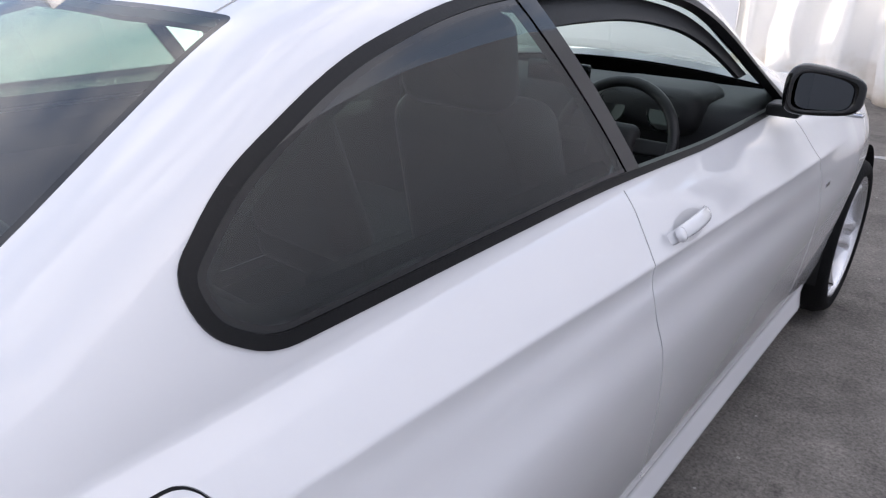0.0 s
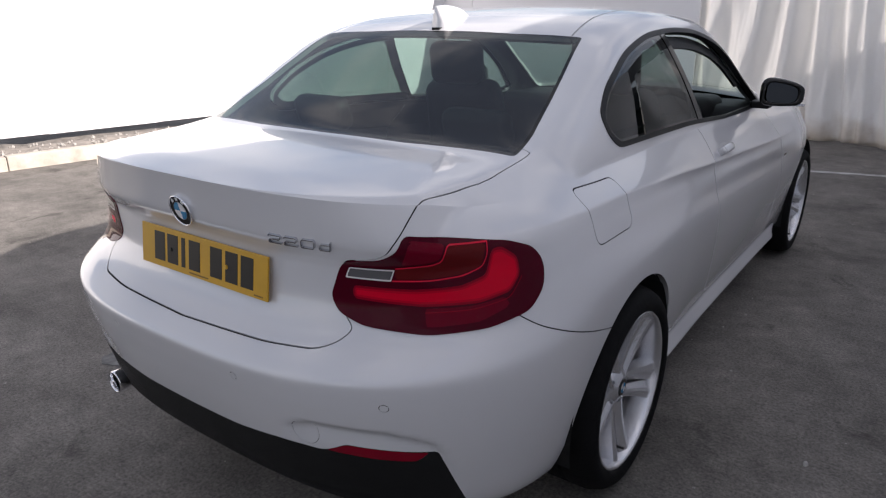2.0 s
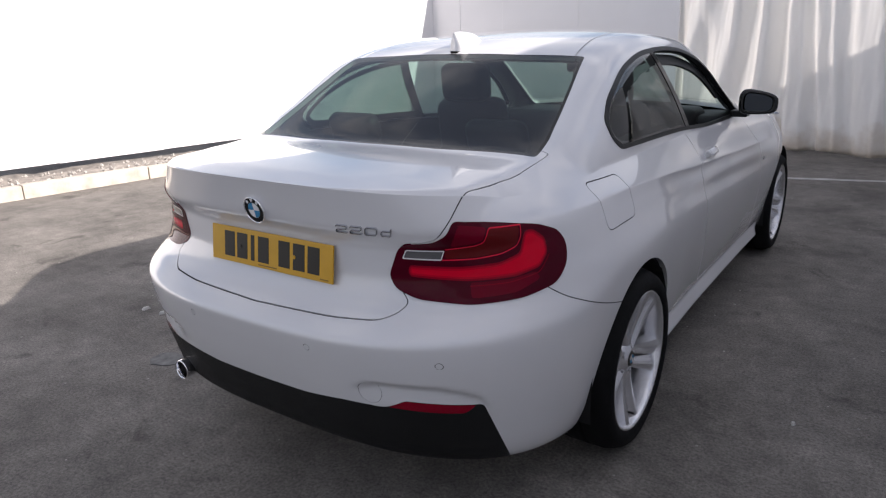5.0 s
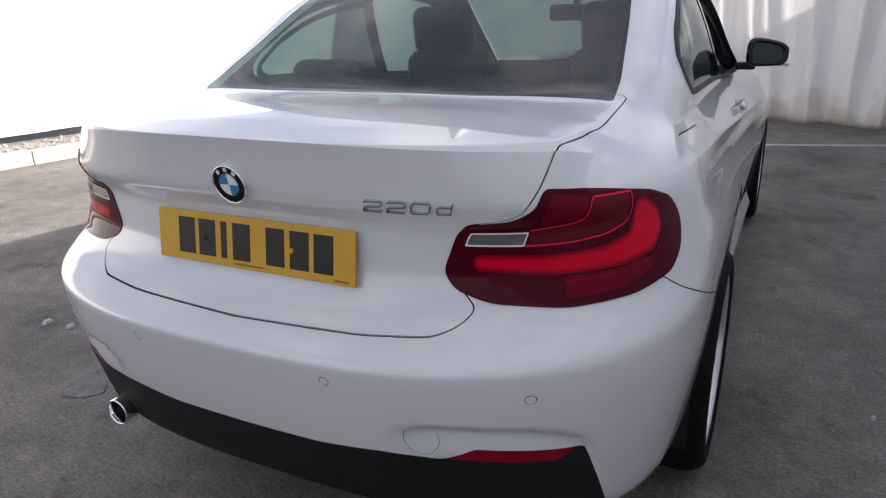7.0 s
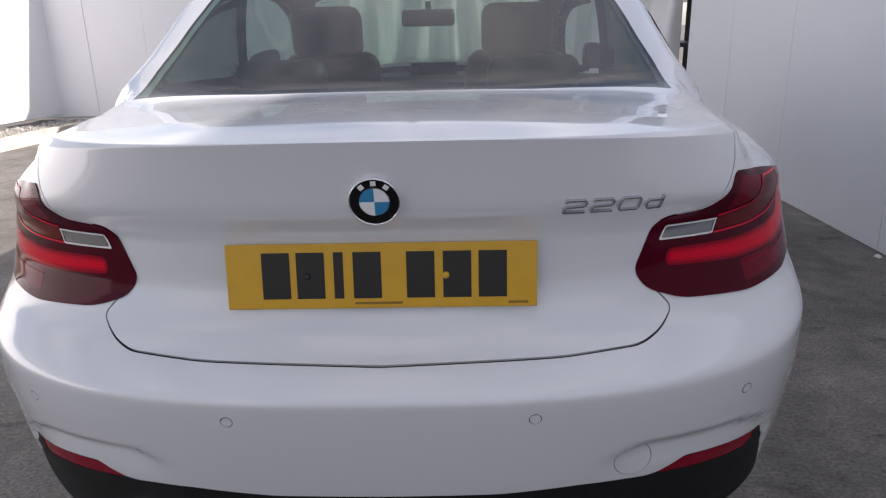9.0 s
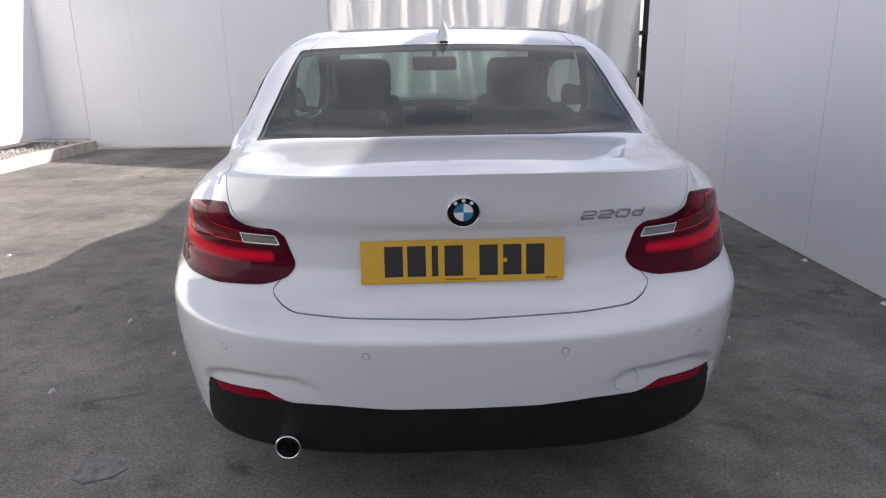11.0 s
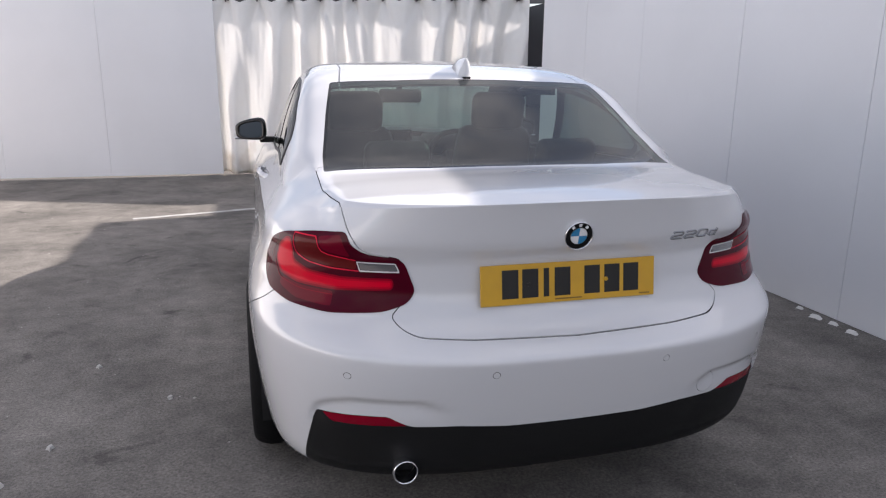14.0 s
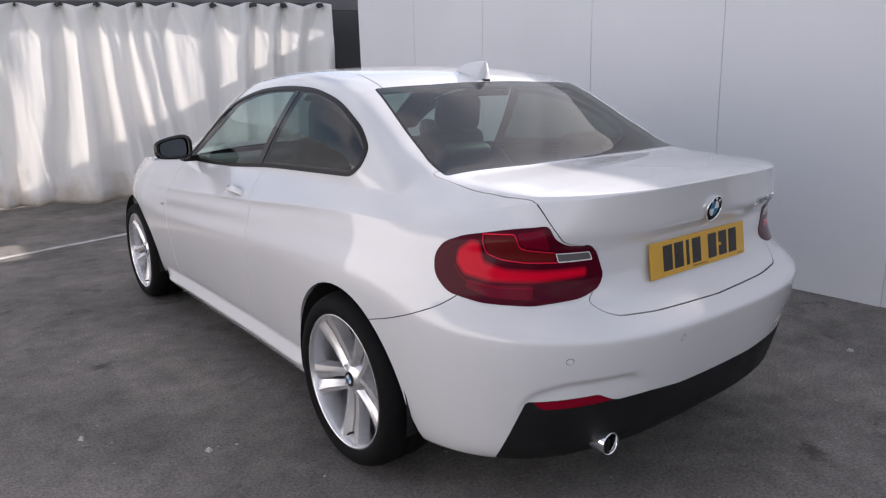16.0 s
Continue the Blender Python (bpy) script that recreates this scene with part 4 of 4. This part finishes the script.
# wheels: five pairs of spokes
def wheel(cx, cy, side):
    m = pose(cx * side, cy, HUB_Z, 0, 0, 0 if side > 0 else 180)
    R = HUB_Z
    # x = 0 is the outer face of the tyre
    bm = lathe([(.240, -.012), (.245, -.004), (.245, .002), (.240, .003), (.235, -.003), (.231, -.020), (.226, -.06), (.217, -.16), (.226, -.20), (.236, -.205)], 64)
    rim = part("wheel", bm, ALLOY, car, "silver alloy wheel with paired spokes", True, m)
    bm = lathe([(.242, -.010), (.247, .003), (.256, .009), (.272, .011), (.288, .007), (.300, -.004), (.309, -.022), (R, -.045), (R, -.085), (R - .006, -.087), (R - .006, -.093), (R, -.095), (R, -.155), (R - .006, -.157), (R - .006, -.163), (R, -.165), (.309, -.215), (.295, -.232), (.252, -.240), (.240, -.205)], 72)
    part("tyre", bm, RUBBER, rim, "black road tyre", True)
    part("brake_disc", lathe([(.06, -.105), (.160, -.105), (.160, -.127), (.06, -.127)], 48), STEEL, rim)
    bm = bmesh.new()
    box(bm, (-.140, -.165, -.075), (-.092, -.085, .075), .012)
    part("brake_caliper", bm, ALLOY_DARK, rim)
    part("wheel_backing", lathe([(.219, -.15), (.02, -.16)], 40), DARK, rim)
    bm = lathe([(.0001, -.032), (.03, -.032), (.034, -.035), (.05, -.042), (.066, -.052), (.070, -.08)], 40)
    part("hub", bm, ALLOY, rim, "", True)
    for k in range(5):
        bm = lathe([(.0001, -.040), (.006, -.041), (.008, -.050)], 12)
        a = 2 * math.pi * k / 5
        part("wheel_bolt", bm, ALLOY_DARK, rim, m=pose(0, math.cos(a) * .056, math.sin(a) * .056))
    cap = part("hub_cap", lathe([(.0001, -.029), (.026, -.0295), (.0285, -.033)], 32), GLOSS_BLACK, rim)
    bm = bmesh.new()
    disc(bm, .0165, 0, 24)
    bm.transform(Matrix(((0, 0, 1, -.0285), (1, 0, 0, 0), (0, 1, 0, 0), (0, 0, 0, 1))))
    part("cap_badge", bm, BADGE_WHITE, rim)
    for q in (0, 2):
        bm = bmesh.new()
        disc(bm, .0165, 0, 8, q * math.pi / 2, (q + 1) * math.pi / 2)
        bm.transform(Matrix(((0, 0, 1, -.028), (1, 0, 0, 0), (0, 1, 0, 0), (0, 0, 0, 1))))
        part("badge_quarter", bm, BADGE_BLUE, rim)
    for k in range(5):
        for sgn in (-1, 1):
            a = 2 * math.pi * (k + .5) / 5
            bm = bmesh.new()
            rows = []
            for i in range(9):
                t = i / 8
                r = .040 + .194 * t
                slot = .0025 + .0045 * math.sin(math.pi * min(t * 1.5, 1)) * (1 - t * .3)
                outer = .040 + .020 * t + .010 * t ** 6
                x0 = -.040 - .004 * math.sin(math.pi * t) + .030 * t ** 1.3
                ring = [(x0 - .045, slot), (x0 - .013, slot), (x0 - .0035, slot + (outer - slot) * .36), (x0, slot + (outer - slot) * .55), (x0 - .003, outer * .93), (x0 - .045, outer * 1.06)]
                ring = [(x, sgn * o) for x, o in ring]
                rows.append([bm.verts.new((x, o * math.cos(a) - math.sin(a) * r, o * math.sin(a) + math.cos(a) * r)) for x, o in ring])
            for p, q in zip(rows, rows[1:]):
                for j in range(5):
                    bm.faces.new((p[j], p[j + 1], q[j + 1], q[j]))
            bmesh.ops.recalc_face_normals(bm, faces=bm.faces)
            part("spoke", bm, ALLOY, rim)
    bm = lathe([(.0001, .004), (.004, .003), (.0045, -.02)], 10)
    part("valve", bm, BLACK_TRIM, rim, m=pose(-.012, .0, -.208))
    return rim


for cy, cx in ((REAR_HUB, .870), (FRONT_HUB, .842)):
    for side in (1, -1):
        wheel(cx, cy, side)
        bm = bmesh.new()
        n, w0, w1 = 28, .50, .845 if cy < 2 else .83
        ring = [[bm.verts.new((x * side, cy + math.cos(math.pi * k / n * 1.13 - .20) * .366, HUB_Z + math.sin(math.pi * k / n * 1.13 - .20) * .366)) for k in range(n + 1)] for x in (w0, w1)]
        for k in range(n):
            bm.faces.new((ring[0][k], ring[0][k + 1], ring[1][k + 1], ring[1][k]))
        back = bm.verts.new((w0 * side, cy, HUB_Z))
        for k in range(n):
            bm.faces.new((ring[0][k], ring[0][k + 1], back))
        part("arch_liner", bm, DARK, car)
box_part("underbody", (-.60, .70, .19), (.60, 4.2, .23), DARK, car)
# unseen tray added to deepen the shade on the ground below the bumper
box_part("undertray", (-.56, .36, .235), (.56, .72, .255), DARK, car)
box_part("rear_silencer", (-.52, .42, .21), (.52, .72, .33), DARK, car, .03)
for side in (1, -1):
    bm = bmesh.new()
    hit, n = on_flank(3.06, .70)
    box(bm, (-.022, -.006, 0), (.022, .006, .003), .001)
    m = facing(hit, n)
    if side < 0:
        m = Matrix.Diagonal((-1, 1, 1, 1)) @ m
    bm.transform(m)
    part("fender_badge", bm, CHROME_SOFT, car)


# ---------------------------------------------------------------- cabin
def soft_block(name, lo, hi, mat, parent, bevel, m=None, label="", taper=None):
    bm = bmesh.new()
    box(bm, lo, hi)
    if taper:
        cz = hi[2]
        for v in bm.verts:
            if abs(v.co.z - cz) < 1e-6:
                v.co.x *= taper
    bmesh.ops.bevel(bm, geom=list(bm.edges), offset=bevel, segments=4, affect='EDGES', profile=.5)
    return part(name, bm, mat, parent, label, True, m)


for sx in (.36, -.36):
    seat = soft_block("front_seat", (-.25, -.05, 0), (.25, .46, .16), INTERIOR, car, .05, pose(sx, 2.00, .42))
    soft_block("backrest", (-.24, -.075, 0), (.24, .075, .60), INTERIOR, seat, .06, pose(0, .02, .10, 14), taper=.78)
    soft_block("headrest", (-.135, -.05, 0), (.135, .05, .19), INTERIOR, seat, .045, pose(0, -.15, .665, 8))
soft_block("rear_bench", (-.58, 1.12, .40), (.58, 1.62, .58), INTERIOR, car, .06)
soft_block("rear_backrest", (-.60, -.06, 0), (.60, .06, .46), INTERIOR, car, .05, pose(0, 1.12, .56, 22))
for sx in (.33, -.33):
    soft_block("rear_headrest", (-.12, -.04, 0), (.12, .04, .12), INTERIOR, car, .035, pose(sx, .98, 1.0, 18))
soft_block("parcel_shelf", (-.60, .70, .95), (.60, 1.02, .985), INTERIOR_GREY, car, .01)
soft_block("dashboard", (-.70, 2.74, .62), (.70, 3.16, .955), INTERIOR_GREY, car, .06)
soft_block("instrument_hood", (.20, 2.70, .86), (.54, 2.95, .995), INTERIOR_GREY, car, .05)
soft_block("dashboard_screen", (-.11, 2.80, .93), (.13, 2.82, 1.02), GLOSS_BLACK, car, .008)
soft_block("centre_console", (-.10, 1.75, .35), (.10, 2.76, .60), INTERIOR_GREY, car, .03)
box_part("cabin_floor", (-.72, .72, .25), (.72, 3.1, .30), INTERIOR_GREY, car)
for sx in (.27, .44):
    bm = lathe([(.0001, 0), (.045, 0), (.050, .006), (.053, 0)], 32, 'y')
    part("gauge", bm, material("gauge_face", (.03, .03, .03), rough=.2, coat=.8), car, m=pose(sx - .0, 2.698, .925, -12))
# steering wheel on the right, as in a right-hand-drive car
wheel_pose = pose(.36, 2.545, .86, -24)
bm = bmesh.new()
N, M_ = 40, 10
rows = [[bm.verts.new(((.178 + .016 * math.cos(2 * math.pi * j / M_)) * math.cos(2 * math.pi * i / N), .016 * math.sin(2 * math.pi * j / M_), (.178 + .016 * math.cos(2 * math.pi * j / M_)) * math.sin(2 * math.pi * i / N))) for j in range(M_)] for i in range(N)]
for i in range(N):
    for j in range(M_):
        bm.faces.new((rows[i][j], rows[(i + 1) % N][j], rows[(i + 1) % N][(j + 1) % M_], rows[i][(j + 1) % M_]))
bmesh.ops.recalc_face_normals(bm, faces=bm.faces)
sw = part("steering_wheel", bm, INTERIOR, car, "black leather steering wheel", True, wheel_pose)
soft_block("wheel_hub", (-.075, -.03, -.065), (.075, .03, .06), INTERIOR_GREY, sw, .028)
for lo, hi in (((-.17, -.01, -.02), (-.06, .012, .025)), ((.06, -.01, -.02), (.17, .012, .025)), ((-.03, -.01, -.17), (.03, .012, -.05))):
    soft_block("wheel_spoke", lo, hi, CHROME_SOFT if lo[0] == -.03 else INTERIOR_GREY, sw, .008)
bm = bmesh.new()
disc(bm, .017, 0, 24)
bm.transform(pose(0, -.0315, 0, 90))
part("wheel_badge", bm, BADGE_BLUE, sw)
mirror_in = soft_block("interior_mirror", (-.125, -.02, -.038), (.125, .02, .038), INTERIOR_GREY, car, .018, pose(.0, 2.52, 1.235, -6))
box_part("mirror_arm", (-.012, .0, .02), (.012, .05, .075), INTERIOR_GREY, mirror_in)
# small lamp under the roof's rear edge
zt = float(table(1.205, CY, CZ))
box_part("high_brake_lamp", (-.016, 1.192, zt - .012), (.016, 1.214, zt + .004), GLOSS_BLACK, car, .003)


# ---------------------------------------------------------------- ground and walls
def slab(name, lo, hi, mat, label="", category="", kind="structure", bevel=0.0, m=None, parent=None):
    return tagged(box_part(name, lo, hi, mat, parent, bevel, m=m), label, category, kind=kind if parent is None else "")


slab("ground", (-400, -400, -0.3), (400, 400, 0), ASPHALT, "dark grey worn asphalt yard", "ground")


def panel_wall(name, start, end, edges, low, high, label, thick=.04):
    """A wall of upright boards between two points in plan; edges are the joints along it."""
    a, b = Vector((*start, 0)), Vector((*end, 0))
    d = (b - a).normalized()
    m = Matrix.Translation(a) @ Matrix.Rotation(math.atan2(d.y, d.x), 4, 'Z')
    wall = empty(name, label, "wall", kind="structure")
    wall.matrix_basis = m
    rnd = random.Random(len(name))
    for e0, e1 in zip(edges, edges[1:]):
        bm = bmesh.new()
        dz = rnd.uniform(-.006, .006)
        o = rnd.uniform(-.003, .003)
        box(bm, (e0 + .0013, -thick + o, low + abs(dz)), (e1 - .0013, o, high + dz), .0015)
        part("panel", bm, PANEL, wall)
    bm = bmesh.new()
    box(bm, (edges[0] + .02, -thick - .05, low + .08), (edges[-1] - .02, -thick - .012, high - .05))
    part("batten_frame", bm, METAL_DARK, wall)
    return wall


# beside the car
JOINTS = [-9.0, -7.8, -6.6, -5.4, -4.2, -3.0, -1.8, -.6, .45, 1.55, 2.65, 3.92, 4.98, 6.05]
panel_wall("wall_right", (2.36, -9.0), (2.36, 6.05), [y + 9.0 for y in JOINTS], .001, 2.42, "smooth white panel wall beside the parked car")
# across the end of the yard; its last board is cut round the kerb
panel_wall("wall_end", (-1.28, 8.45), (-5.35, 8.45), [0, 1.42, 2.66, 3.42], .03, 2.44, "white panel wall across the end of the yard")
panel_wall("wall_end", (-4.70, 8.45), (-5.6, 8.45), [0, .9], .155, 2.44, "white panel cut short over the gravel bed")
# along the sunlit side, over the raised bed
panel_wall("wall_left", (-5.22, 8.45), (-7.35, -5.0), [1.18 * k for k in range(12)], .20, 2.46, "sunlit white panel wall above a gravel bed")

# dark open shed past the end of the right wall, seen through the gap beside the sheeting
shed = empty("shed", "dark open shed behind the white sheeting", "shed", kind="structure")
# the side's unseen near end is added to block sun through the gap
box_part("shed_side", (3.3, 5.6, 0), (3.5, 9.2, 2.4), METAL_DARK, shed)
box_part("shed_back", (-1.2, 10.4, 0), (3.3, 10.6, 2.62), METAL_DARK, shed)
for z, c in ((1.45, CHROME_SOFT), (.9, METAL_DARK)):
    box_part("shed_rail", (2.9, 6.6, z), (3.28, 9.6, z + .05), c, shed)


def sheeting():
    """Hanging white sheet with pinched pleats along its top."""
    a, b = Vector((-1.32, 8.53)), Vector((2.585, 7.07))
    n, rows = 420, 44
    length = (b - a).length
    d = (b - a) / length
    out = Vector((d.y, -d.x))
    if out.y > 0:
        out = -out
    rnd = random.Random(5)
    STEP = .423
    hooks = [.208 + (k - 1) * STEP + rnd.uniform(-.02, .02) for k in range(11)]
    saw = lambda u, k: .5 - .5 * math.cos(math.pi * ((u % 1) / k if u % 1 < k else (1 - u % 1) / (1 - k)))
    bm = bmesh.new()
    grid = []
    for i in range(n + 1):
        s = length * i / n
        near = min(hooks, key=lambda h: abs(h - s))
        gap = min(abs(s - near) / (STEP / 2), 1)
        u = (s - .208) / STEP
        col = []
        for j in range(rows + 1):
            t = j / rows
            sag = .060 * gap ** 1.5 * max(0, 1 - t * 2.5)
            z = 2.325 + .03 * s / length - (2.285 + .03 * s / length) * t - sag * (1 - t) + .012 * math.sin(s * 9 + 1) * t
            # between the hooks the sheet hangs forward; below, it falls into long folds with one steep side
            top_bulge = .075 * math.sin(math.pi * gap / 2) ** 1.4 - .03
            drift = .95 * noise.noise((s * .75, t * .7, 4.2)) + .22 * t
            fold_a = saw(u * 1.0 + drift, .66) - .5
            fold_b = saw(u * 2.1 + 1.7 * drift + .3, .38) - .5
            big = .15 * (.35 + 1.6 * abs(noise.noise((s * .8, t * .5, 1.7))))
            pull = -.040 * math.exp(-((gap - t * 4.2) / .17) ** 2) * max(0, 1 - t * 3.4) if t > .01 else 0
            deep = pull + top_bulge * max(0, 1 - t * 2.6) ** 1.3 + fold_a * big * min(1, .25 + t * 3.2) + fold_b * .050 * (.5 + noise.noise((s * 1.3, t * .9, 6.1)))
            deep += .055 * (1 - abs(noise.noise((s * 2.6 - t * 1.1, t * 1.5, 8.8))) * 2) * t * (1 - .4 * t)
            deep += .016 * noise.noise((s * 9, t * 3.0, 2.2)) + .008 * noise.noise((s * 21, t * 9, 5.5))
            deep += .10 * max(0, t - .85) * noise.noise((s * 4, t * 8, 1.0))
            p = a + d * s + out * deep
            col.append(bm.verts.new((p.x, p.y, max(z, .012))))
        grid.append(col)
    for p, q in zip(grid, grid[1:]):
        for j in range(rows):
            bm.faces.new((p[j], p[j + 1], q[j + 1], q[j]))
    bmesh.ops.recalc_face_normals(bm, faces=bm.faces)
    bmesh.ops.solidify(bm, geom=list(bm.faces), thickness=.004)
    cloth = tagged(part("curtain", bm, FABRIC, None, "", True), "white plastic sheeting hung in pleats, soiled along its hem", "curtain")
    rail = bmesh.new()
    m = Matrix.Translation((*a, 0)) @ Matrix.Rotation(math.atan2(d.y, d.x), 4, 'Z')
    box(rail, (-.05, .03, 2.30), (length, .07, 2.345))
    rail.transform(m)
    part("curtain_rail", rail, METAL_DARK, cloth)
    for h in hooks:
        if h < length:
            p = a + d * h
            hk = bmesh.new()
            box(hk, (p.x - .008, p.y - .02, 2.285), (p.x + .008, p.y + .06, 2.335), .003)
            part("curtain_hook", hk, METAL_DARK, cloth)


sheeting()
# grey fascia behind the sheeting's top
fascia = Matrix.Translation((-1.25, 8.72, 0)) @ Matrix.Rotation(math.atan2(-1.46, 3.905), 4, 'Z')
slab("fascia", (0, 0, 2.28), (5.2, .06, 2.72), material("grey_sheet_metal", (.13, .13, .135), rough=.5, metal=.2, vary=.15, scale=2), "dull grey metal fascia above the sheeting", "fascia", m=fascia)

# timber edging and gravel bed
K0, K1 = Vector((-6.30, -3.0)), Vector((-4.60, 8.40))
kd = (K1 - K0).normalized()
km = Matrix.Translation((*K0, 0)) @ Matrix.Rotation(math.atan2(kd.y, kd.x), 4, 'Z')
kerb = empty("kerb", "weathered timber edging along the gravel bed", "kerb", kind="structure")
rnd = random.Random(11)
run_length = (K1 - K0).length
s = 0.0
while s < run_length:
    e = min(s + 1.25, run_length)
    bm = bmesh.new()
    box(bm, (s + .004, 0, -.02), (e - .004, .11, .135 + rnd.uniform(-.006, .006)), .008)
    bm.transform(km @ pose(0, rnd.uniform(-.006, .006), 0))
    part("edging_board", bm, TIMBER, kerb)
    s = e
bm = bmesh.new()
cols = 60
grid = []
for i in range(cols + 1):
    row = []
    for j in range(9):
        p = km @ Vector((run_length * i / cols, .10 + .75 * j / 8, 0))
        row.append(bm.verts.new((p.x, p.y, .115 + .045 * noise.noise((i * .7, j * .6, 0)) * min(j, 2) / 2)))
    grid.append(row)
for p, q in zip(grid, grid[1:]):
    for j in range(8):
        bm.faces.new((p[j], q[j], q[j + 1], p[j + 1]))
tagged(part("gravel_bed", bm, EARTH, None, "", True), "pale gravel bed behind the timber edging", "gravel bed", kind="structure")
bm = bmesh.new()
for _ in range(900):
    s, o = rnd.uniform(2, run_length), rnd.uniform(.10, .62)
    if rnd.random() < .4:
        s = rnd.uniform(run_length - 3.2, run_length)
    p = km @ Vector((s, o, 0))
    r = rnd.uniform(.012, .034)
    mt = Matrix.Translation((p.x, p.y, .125)) @ Euler((rnd.uniform(0, 6), rnd.uniform(0, 6), 0)).to_matrix().to_4x4() @ Matrix.Diagonal((r, r * .8, r * .6, 1))
    base = len(bm.verts)
    vs = [bm.verts.new(mt @ Vector(c)) for c in ((1, 0, 0), (-1, 0, 0), (0, 1, 0), (0, -1, 0), (0, 0, 1), (0, 0, -1))]
    for f in ((0, 2, 4), (2, 1, 4), (1, 3, 4), (3, 0, 4), (2, 0, 5), (1, 2, 5), (3, 1, 5), (0, 3, 5)):
        bm.faces.new([vs[k] for k in f])
tagged(part("gravel", bm, STONE), "loose pale gravel stones", "gravel", kind="stuff")


def flat_mark(name, pts, mat, label, category, z=.004):
    bm = bmesh.new()
    vs = [bm.verts.new((x, y, z)) for x, y in pts]
    lo = [bm.verts.new((x, y, z - .0035)) for x, y in pts]
    bm.faces.new(vs)
    for k in range(len(pts)):
        bm.faces.new((vs[k], lo[k], lo[(k + 1) % len(pts)], vs[(k + 1) % len(pts)]))
    bmesh.ops.recalc_face_normals(bm, faces=bm.faces)
    return tagged(part(name, bm, mat), label, category, kind="structure")


# worn parking line across the front of the car
A, B = Vector((-2.0, 5.52)), Vector((2.3, 6.70))
side = Vector((B.y - A.y, A.x - B.x)).normalized() * .036
edge_a = [A.lerp(B, k / 40) + side * (1 + rnd.uniform(-.25, .2)) for k in range(41)]
edge_b = [A.lerp(B, k / 40) - side * (1 + rnd.uniform(-.25, .2)) for k in range(41)]
flat_mark("parking_line", [tuple(p) for p in edge_a + edge_b[::-1]], LINE_PAINT, "worn white parking line", "line")

def scrap(x, y, r, label, mat):
    bm = bmesh.new()
    n = 9
    for zz, k in ((.001, 1.0), (.010 + r * .15, .6)):
        for i in range(n):
            a = 2 * math.pi * i / n
            q = r * k * (1 + .3 * math.sin(2.7 * i + x * 7))
            bm.verts.new((x + q * math.cos(a), y + q * 1.5 * math.sin(a), zz))
    bm.verts.ensure_lookup_table()
    for i in range(n):
        j = (i + 1) % n
        bm.faces.new((bm.verts[i], bm.verts[j], bm.verts[n + j], bm.verts[n + i]))
    bm.faces.new([bm.verts[n + i] for i in range(n)])
    tagged(part("scrap", bm, mat), label, "debris", "scraps on the asphalt")


WHITE_SCRAP = material("white_scrap", (.72, .71, .68), rough=.8, vary=.1)
PALE_SCRAP = material("pale_scrap", (.46, .45, .43), rough=.85, vary=.15)
PALE_MARK = material("worn_patch", (.165, .163, .16), rough=.85, vary=.35, scale=30)
for x, y, r in ((2.28, 1.62, .030), (2.29, 1.50, .022), (2.31, 1.78, .018), (2.28, 1.36, .026), (2.31, 2.55, .016)):
    scrap(x, y, r, "crumbled white scrap at the foot of the wall", WHITE_SCRAP)
for x, y, r in ((-1.85, .84, .018), (-1.61, 1.08, .013), (-1.71, .85, .016), (1.32, 1.41, .008), (-1.23, 1.41, .012), (-1.59, 1.83, .012), (1.55, .28, .012), (-2.9, 3.1, .012)):
    scrap(x, y, r, "small pale pebble on the asphalt", PALE_SCRAP)
flat_mark("worn_patch", [(-1.25, .47), (-1.20, .44), (-1.12, .47), (-1.09, .52), (-1.13, .57), (-1.21, .58), (-1.26, .54)], PALE_MARK, "pale worn patch on the asphalt beside the exhaust", "mark", z=.0038)

# loose grit over the asphalt
bm = bmesh.new()
for _ in range(420):
    x, y = rnd.uniform(-4.6, 2.3), rnd.uniform(-2.2, 6.5)
    r = rnd.uniform(.0025, .0065) * (1.6 if rnd.random() < .06 else 1)
    mt = Matrix.Translation((x, y, r * .3)) @ Euler((0, 0, rnd.uniform(0, 6))).to_matrix().to_4x4() @ Matrix.Diagonal((r * rnd.uniform(.8, 1.5), r, r * .6, 1))
    vs = [bm.verts.new(mt @ Vector(c)) for c in ((1, 0, 0), (-1, 0, 0), (0, 1, 0), (0, -1, 0), (0, 0, 1), (0, 0, -1))]
    for f in ((0, 2, 4), (2, 1, 4), (1, 3, 4), (3, 0, 4), (2, 0, 5), (1, 2, 5), (3, 1, 5), (0, 3, 5)):
        bm.faces.new([vs[k] for k in f])
tagged(part("grit", bm, STONE), "loose grit scattered over the asphalt", "grit", kind="stuff")
